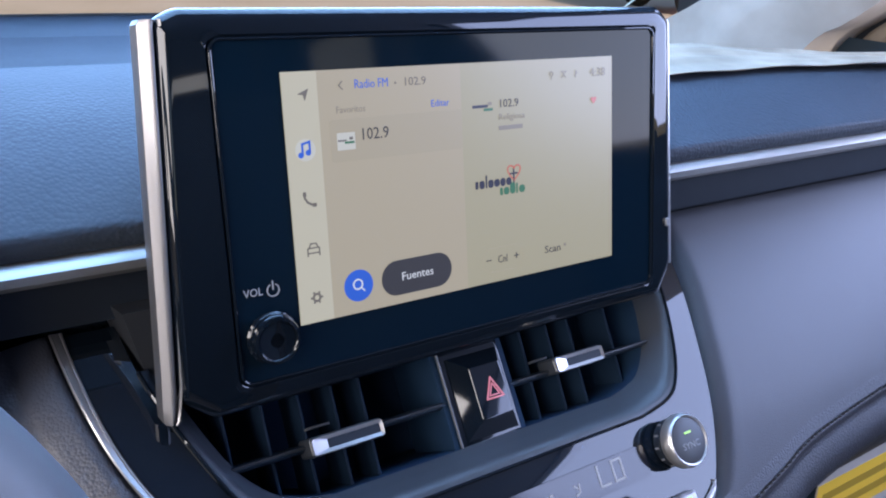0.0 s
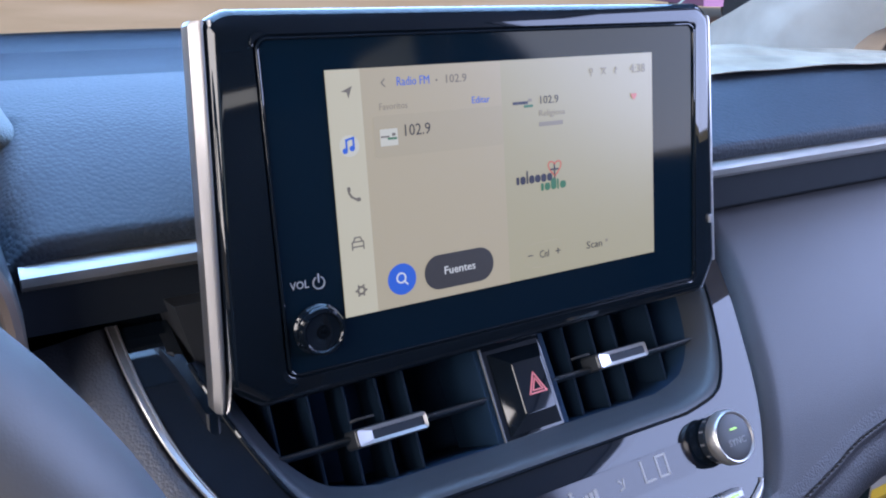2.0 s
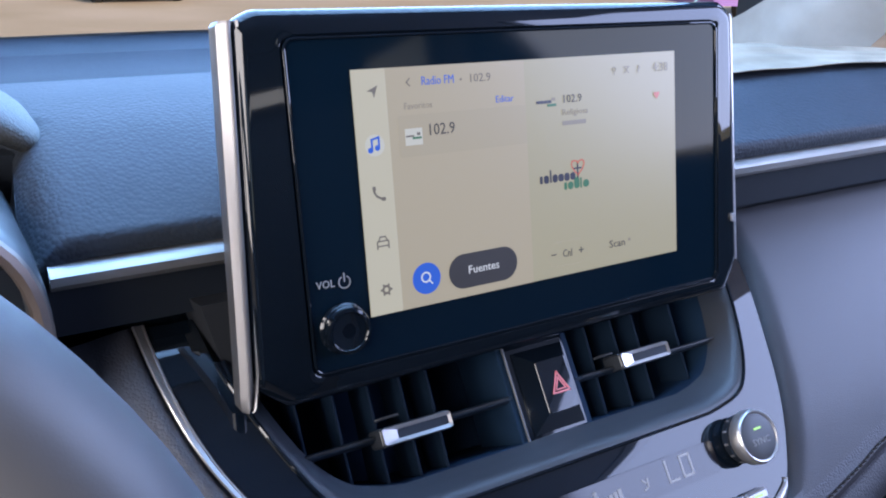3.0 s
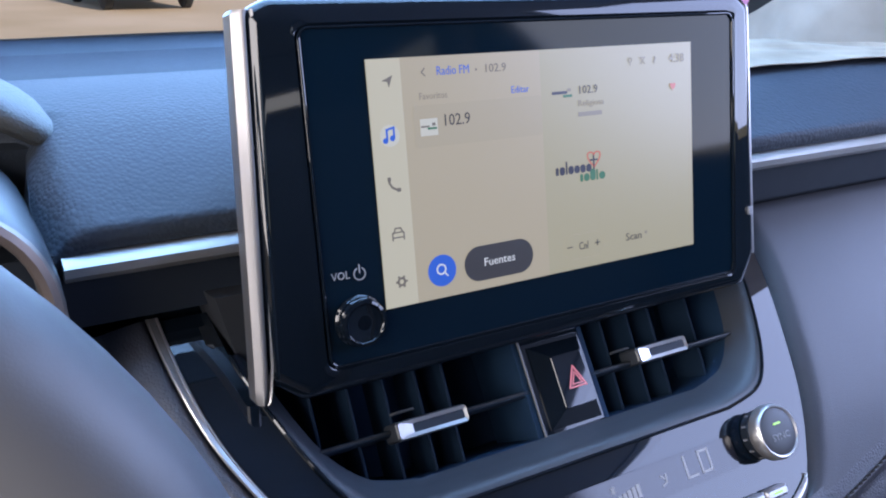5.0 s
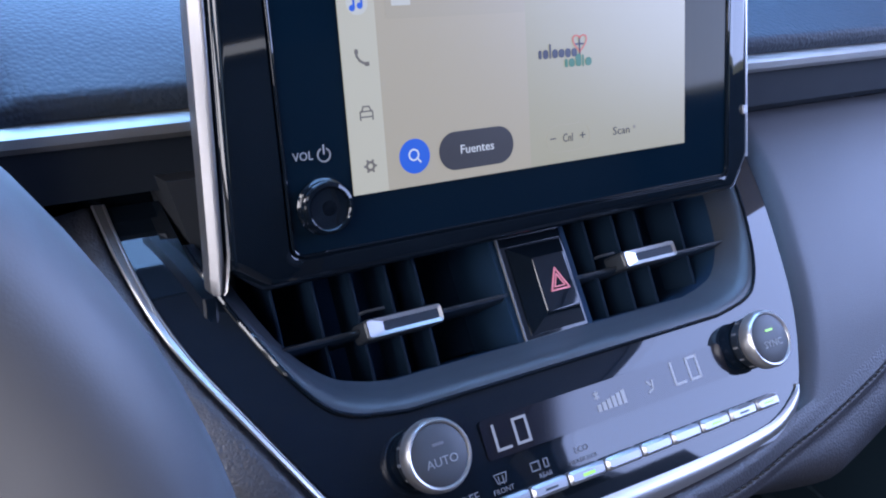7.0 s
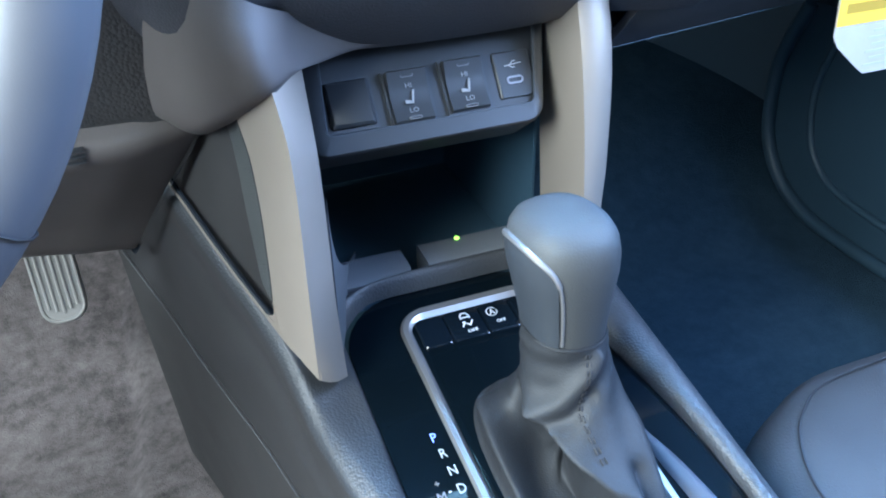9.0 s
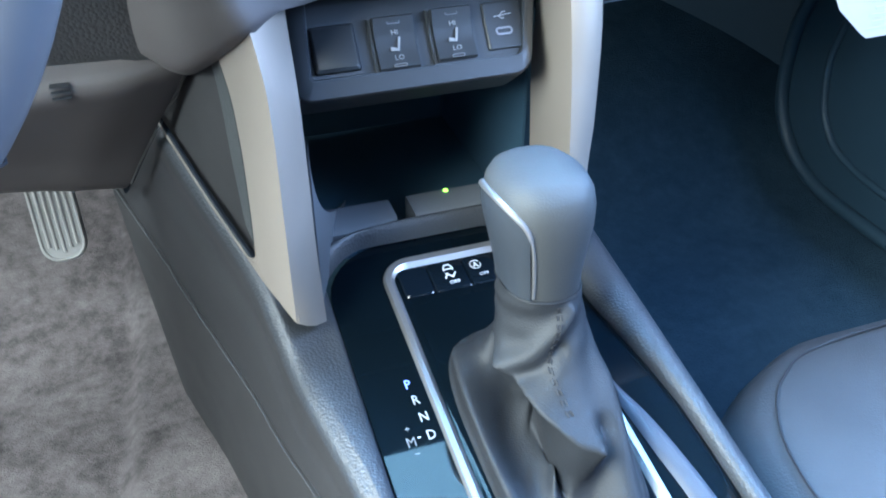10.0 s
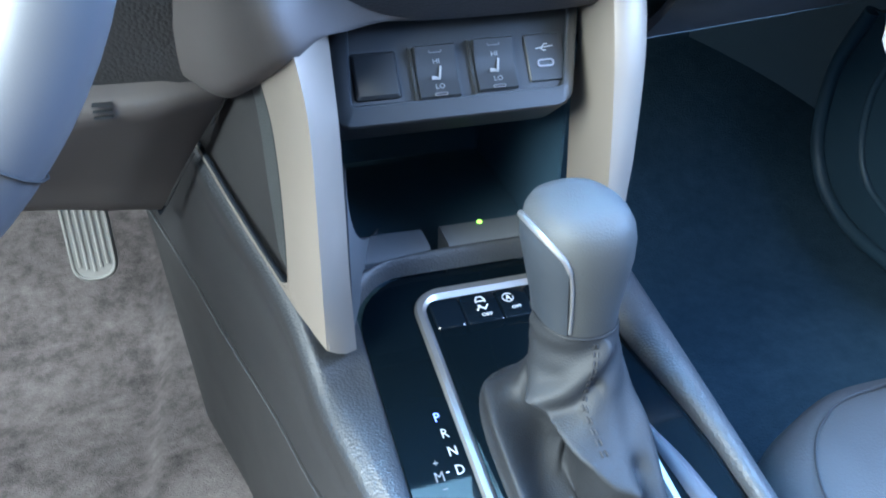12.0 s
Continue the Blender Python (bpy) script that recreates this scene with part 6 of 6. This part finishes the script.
for a in (-39, -141):
    ca, sa = math.cos(radians(a)), math.sin(radians(a))
    part("seam", tube([(0.2025 * ca + 0.0238 * math.cos(t) * ca, 0.2025 * sa + 0.0238 * math.cos(t) * sa, 0.0238 * math.sin(t)) for t in [2 * math.pi * k / 16 for k in range(16)]], 0.0006, 5, True), THREAD, wheel)
hub = [[(0.075 * k * math.cos(a) * (1.15 if math.sin(a) > 0 else 1), 0.062 * k * math.sin(a), z) for a in [2 * math.pi * j / 32 for j in range(32)]] for k, z in ((0.9, -0.05), (1.0, -0.03), (1.0, -0.012), (0.9, 0.0), (0.6, 0.008), (0.2, 0.011))]
part("hub", loft(hub), PLASTIC, wheel, "soft grained centre pad", 60)
for s in (-1, 1):
    part("spoke", loft([[(s * x, y0, -0.014), (s * x, y1, -0.014), (s * x, y1, -0.004), (s * x, y0, -0.004)] for x, y0, y1 in ((0.06, -0.045, 0.030), (0.10, -0.042, 0.024), (0.14, -0.050, 0.020), (0.166, -0.066, 0.022), (0.184, -0.078, 0.030))]), SATIN, wheel, "satin grey spoke")
part("spoke", loft([[(-0.03, y, -0.016), (0.03, y, -0.016), (0.03, y, -0.006), (-0.03, y, -0.006)] for y in (-0.05, -0.183)]), SATIN, wheel)

# ---- knee panel ----
part("shell", loft([[(-0.365 + 0.055 * k * math.cos(a), y, z + 0.05 * k * math.sin(a)) for a in [2 * math.pi * j / 20 for j in range(20)]] for y, z, k in ((-0.05, -0.09, 0.8), (0.0, -0.10, 1.0), (0.08, -0.13, 1.1))]), PLASTIC, col, "grained plastic cover", 60)
knee = thing("knee_panel", "dark grey lower dash panel above the pedals", "dash panel", kind="structure")


def knee_upper(u, w):
    x = -0.72 + 0.565 * u
    return (x, -0.030 + 0.03 * w + 0.02 * (1 - u), -0.100 - 0.130 * w)


part("upper_pad", sheet(knee_upper, steps(0, 1, 20), steps(0, 1, 8), 0.004), KNEE, knee, "grained brown-black knee pad")


k_low = smooth_line([(-0.1645, -0.004, -0.2320), (-0.1490, -0.014, -0.2395), (-0.1335, -0.050, -0.2200), (-0.1170, -0.086, -0.1950), (-0.1020, -0.080, -0.1869), (-0.0838, -0.060, -0.1900), (-0.0600, -0.042, -0.1920), (-0.0300, -0.036, -0.1930)], 5)
k_top = smooth_line([(-0.1500, -0.045, -0.1200), (-0.1450, -0.060, -0.1240), (-0.1360, -0.074, -0.1330), (-0.1220, -0.081, -0.1470), (-0.1050, -0.076, -0.1560), (-0.0900, -0.062, -0.1620), (-0.0600, -0.042, -0.1700), (-0.0300, -0.034, -0.1750)], 5)
part("corner_panel", sheet(lambda i, w: tuple(Vector(k_low[i]).lerp(Vector(k_top[i]), w) + Vector((-0.008, -0.008, -0.003)) * math.sin(math.pi * w) * (1 - i / (len(k_low) - 1)) ** 0.6 + Vector((0.006, 0.010, 0.0)) * max(0, 1 - w * 8) ** 2 * (1 - i / (len(k_low) - 1))), range(len(k_low)), [0, 0.02, 0.05, 0.09, 0.14, 0.25, 0.4, 0.6, 0.8, 1.0], 0.003), KNEE_PLASTIC, knee, "smooth grey panel meeting the console", 60)


cover_edge = smooth_line([(-0.1400, 0.004, -0.2240), (-0.1425, -0.006, -0.2380), (-0.1520, 0.012, -0.2620), (-0.1640, 0.030, -0.2868), (-0.1790, 0.048, -0.3170), (-0.1925, 0.060, -0.3440), (-0.1960, 0.072, -0.3480)], 4)


def knee_low(u, i):
    r = Vector(cover_edge[i])
    w = i / (len(cover_edge) - 1)
    left = Vector((-0.74, r.y, -0.226 - 0.100 * w))
    p = left.lerp(r, u)
    p.z = left.z + (r.z - left.z) * u ** 6
    return (p.x, p.y - 0.010 * math.sin(math.pi * w) * (1 - u ** 8) + 0.010 * max(0.0, u - 0.94) / 0.06, p.z)


part("lower_cover", sheet(knee_low, [0, 0.2, 0.4, 0.5, 0.6, 0.7, 0.76, 0.82, 0.86, 0.9, 0.92, 0.94, 0.96, 0.98, 1.0], range(len(cover_edge)), 0.004), KNEE_PLASTIC, knee, "matt grey lower cover", 60)
# Black sheet put in for the shade between cover and console.
part("cover_shade", sheet(lambda u, i: (cover_edge[i][0] + 0.004 * u - 0.0005, cover_edge[i][1] + 0.002 + 0.010 * u, cover_edge[i][2] + 0.001 * u), steps(0, 1, 2), range(2, len(cover_edge)), 0.0), NAVY_BLACK, knee, "black sheet for the shade beside the lower cover")
part("pad_gap", tube([tuple(Vector(knee_low(u, 0)) + Vector((0, 0.001, 0.0022))) for u in steps(0.3, 0.99, 24)], 0.0013, 6), NAVY_BLACK, knee, "dark gap under the knee pad")
for i in range(3):
    part("louvre", boxed(-0.2145, -0.2045, -0.0125, 0.004, -0.2352 - 0.0034 * i, -0.2346 - 0.0034 * i), DARK, knee)

# ---- accelerator pedal ----
ped = thing("accelerator_pedal", "grey ribbed accelerator pedal", "pedal", basis((-0.2690, 0.240, -0.500), (1, 0, 0), (-0.05, 0.25, 0.967), (0, -0.968, 0.25)))
po2 = corner(0.020 - 0.014, 0.0985, 0.014, 0, 5) + corner(-0.020 + 0.014, 0.0985, 0.014, 90, 5) + corner(-0.020 + 0.016, 0.016, 0.016, 180, 5) + corner(0.020 - 0.016, 0.016, 0.016, 270, 5)
part("pad", plate(po2, -0.008, 0.004, 0.002), PEDAL, ped, "worn grey rubber pad, lightened for missing side light")
part("pad_edge", tube([(x * 0.9, 0.056 + (y - 0.056) * 0.95, 0.0045) for x, y in po2], 0.0014, 6, True), PEDAL, ped)
for i in range(5):
    x = -0.012 + 0.006 * i
    part("rib", tube([(x, 0.010 + abs(i - 2) * 0.003, 0.0042), (x, 0.105, 0.0042)], 0.0015, 6), PEDAL, ped)
part("lever_arm", boxed(-0.008, 0.008, 0.05, 0.25, -0.02, -0.008, 0.002), DARK, ped)

# ---- passenger's side ----
glove = thing("glove_box", "dark grey glove box under the dash", "glove box", kind="structure")


def lid_foot(x):
    return min(-0.195, -0.227 + 0.078 * (x - 0.122))


part("lid", sheet(lambda x, w: (x, -0.055 + 0.05 * w - 0.012 * math.sin(math.pi * w), -0.150 + (lid_foot(x) + 0.150) * w), steps(0.118, 0.74, 14), steps(0, 1, 10), 0.006), PLASTIC, glove, "smooth dark lid", 60)
part("lid_base", sheet(lambda x, w: (x, -0.0055 + 0.26 * w, lid_foot(x) - 0.0004 - 0.05 * math.sin(math.pi * w * 0.6)), steps(0.118, 0.74, 14), [0, 0.02, 0.06, 0.12, 0.2, 0.4, 0.6, 0.8, 1.0], 0.006, Vector((0.4, 0.0, -8.0))), DOOR_HAZED, glove, "", 60)
door = thing("door_panel", "dark moulded passenger door panel with a round loudspeaker cover", "door panel", kind="structure")
part("panel", sheet(lambda y, w: (0.735 - 0.02 * math.sin(math.pi * w), y, -0.6 + 0.66 * w), steps(-0.85, 0.30, 12), steps(0, 1, 10), 0.01), DOOR_HAZED, door)
part("kick_panel", sheet(lambda u, w: (0.735 - 0.19 * u * u, 0.25 + 0.32 * u, -0.6 + 0.5 * w), steps(0, 1, 10), steps(0, 1, 4), 0.006), DOOR_HAZED, door, "", 60)
arc_a = smooth_line([(0.600, 0.300, -0.33), (0.600, 0.330, -0.40), (0.600, 0.335, -0.46), (0.600, 0.326, -0.515), (0.600, 0.293, -0.560), (0.600, 0.240, -0.586), (0.600, 0.167, -0.594), (0.600, 0.06, -0.595)], 5)
arc_b = smooth_line([(0.602, 0.250, -0.36), (0.602, 0.268, -0.42), (0.602, 0.262, -0.480), (0.602, 0.240, -0.517), (0.602, 0.205, -0.536), (0.602, 0.14, -0.545), (0.602, 0.06, -0.546)], 5)
part("pocket_rim", tube(arc_a, 0.009, 10), DOOR_HAZED, door, "raised rounded rim of the door pocket")
part("pocket_rim", tube(arc_b, 0.005, 10), DOOR_HAZED, door)
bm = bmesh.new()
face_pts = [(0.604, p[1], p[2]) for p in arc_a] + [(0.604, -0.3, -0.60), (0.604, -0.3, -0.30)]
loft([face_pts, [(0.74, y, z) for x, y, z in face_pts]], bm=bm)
part("pocket", bm, DOOR_HAZED, door, "dark moulded pocket", 60)

seat = thing("passenger_seat", "blue-grey leatherette passenger seat with stitched edge", "seat")


def seat_ring(y, x0, top, r):
    x1, z0 = 0.66, -0.60
    pts = []
    for cx, cz, a0, rr in ((x1 - r, top - r, 0, r), (x0 + r, top - r, 90, r), (x0 + 0.02, z0 + 0.02, 180, 0.02), (x1 - 0.02, z0 + 0.02, 270, 0.02)):
        for i in range(9):
            a = radians(a0 + 11.25 * i)
            pts.append((cx + rr * math.cos(a), y, cz + rr * math.sin(a)))
    return pts


srings = [seat_ring(y + 0.012, x0 - 0.004, top, r) for y, x0, top, r in ((-0.112, 0.30, -0.515, 0.02), (-0.114, 0.275, -0.490, 0.03), (-0.120, 0.245, -0.472, 0.04), (-0.130, 0.220, -0.461, 0.045), (-0.148, 0.185, -0.453, 0.05), (-0.168, 0.158, -0.449, 0.05), (-0.195, 0.138, -0.447, 0.05), (-0.230, 0.124, -0.446, 0.05), (-0.30, 0.114, -0.445, 0.05), (-0.42, 0.112, -0.447, 0.05), (-0.60, 0.112, -0.455, 0.05))]
part("cushion", loft(srings), SEAT, seat, "rounded cushion front", 70)
bm = bmesh.new()
tube(smooth_line([(x - 0.004, y + 0.012, z) for x, y, z in [(0.150, -0.6, -0.4542), (0.152, -0.42, -0.4460), (0.154, -0.30, -0.4442), (0.163, -0.235, -0.4445), (0.182, -0.195, -0.4465), (0.212, -0.165, -0.4490), (0.26, -0.145, -0.4530), (0.40, -0.138, -0.4550), (0.60, -0.138, -0.4550)]], 6), 0.0010, 6, bm=bm)
part("piping", bm, THREAD, seat)
bm = bmesh.new()
edge = smooth_line([(0.1100, -0.60, -0.4880), (0.1120, -0.30, -0.4820), (0.1340, -0.200, -0.4860), (0.1800, -0.145, -0.4930), (0.2400, -0.118, -0.5040), (0.40, -0.108, -0.5060)], 10)
for a, b in zip(edge[::2], edge[1::2]):
    tube([a, b], 0.0011, 5, bm=bm)
tagged(part("stitching", bm, THREAD, seat, "dark seam thread along the cushion's front"), kind="stuff")
part("backrest", loft([[(0.14, y, z), (0.66, y, z), (0.66, y - 0.12, z), (0.14, y - 0.12, z)] for y, z in ((-0.60, -0.50), (-0.62, -0.2), (-0.70, 0.12), (-0.74, 0.2))]), SEAT, seat)

tag = thing("warning_tag", "white hanging card with a yellow header below the glove box", "tag", basis((0.348, -0.048, -0.258), (1, 0, 0), (0, 0.05, 0.9987), (0, -0.9987, 0.05)))
part("card", plate([(0.066, 0.0), (0.066, 0.086), (-0.074, 0.086), (-0.078, 0.082), (-0.077, 0.030), (-0.072, 0.022), (-0.050, 0.004), (-0.044, 0.0)], 0, 0.0008), CARD, tag)
part("header", plate([(0.0655, 0.0365), (0.0655, 0.073), (-0.0770, 0.073), (-0.0765, 0.0365)], 0.0009, 0.0012), YELLOW, tag, "yellow printed header")
for i in range(2):
    part("print_bar", boxed(-0.070, 0.062, 0.0445 + 0.0135 * i, 0.0510 + 0.0135 * i, 0.0012, 0.0014), OCHRE, tag)
for i in range(6):
    part("print_bar", boxed(-0.046 + 0.004 * (i % 2), 0.062 - 0.009 * (i % 3), 0.0052 + 0.0048 * i, 0.0070 + 0.0048 * i, 0.0008, 0.0010), PALE_PRINT, tag)
film_sheet = thing("plastic_film", "pale translucent plastic film lying crumpled on the dash", "plastic film")


def film_point(u, w):
    x = 0.25 + 0.40 * u
    y = 0.118 - 0.045 * u + 0.02 * math.sin(math.pi * u) + (0.085 - 0.045 * u) * w
    lift = 0.003 * math.sin(9 * w + 3 * u) ** 2 * w + 0.009 * w * w * (1 - 0.6 * u) + 0.0006 * math.sin(23 * u + 8 * w)
    return (x, y, 0.0668 - droop(x, y) + lift)


part("film", sheet(film_point, steps(0, 1, 30), steps(0, 1, 14), 0.0006), FILM, film_sheet)
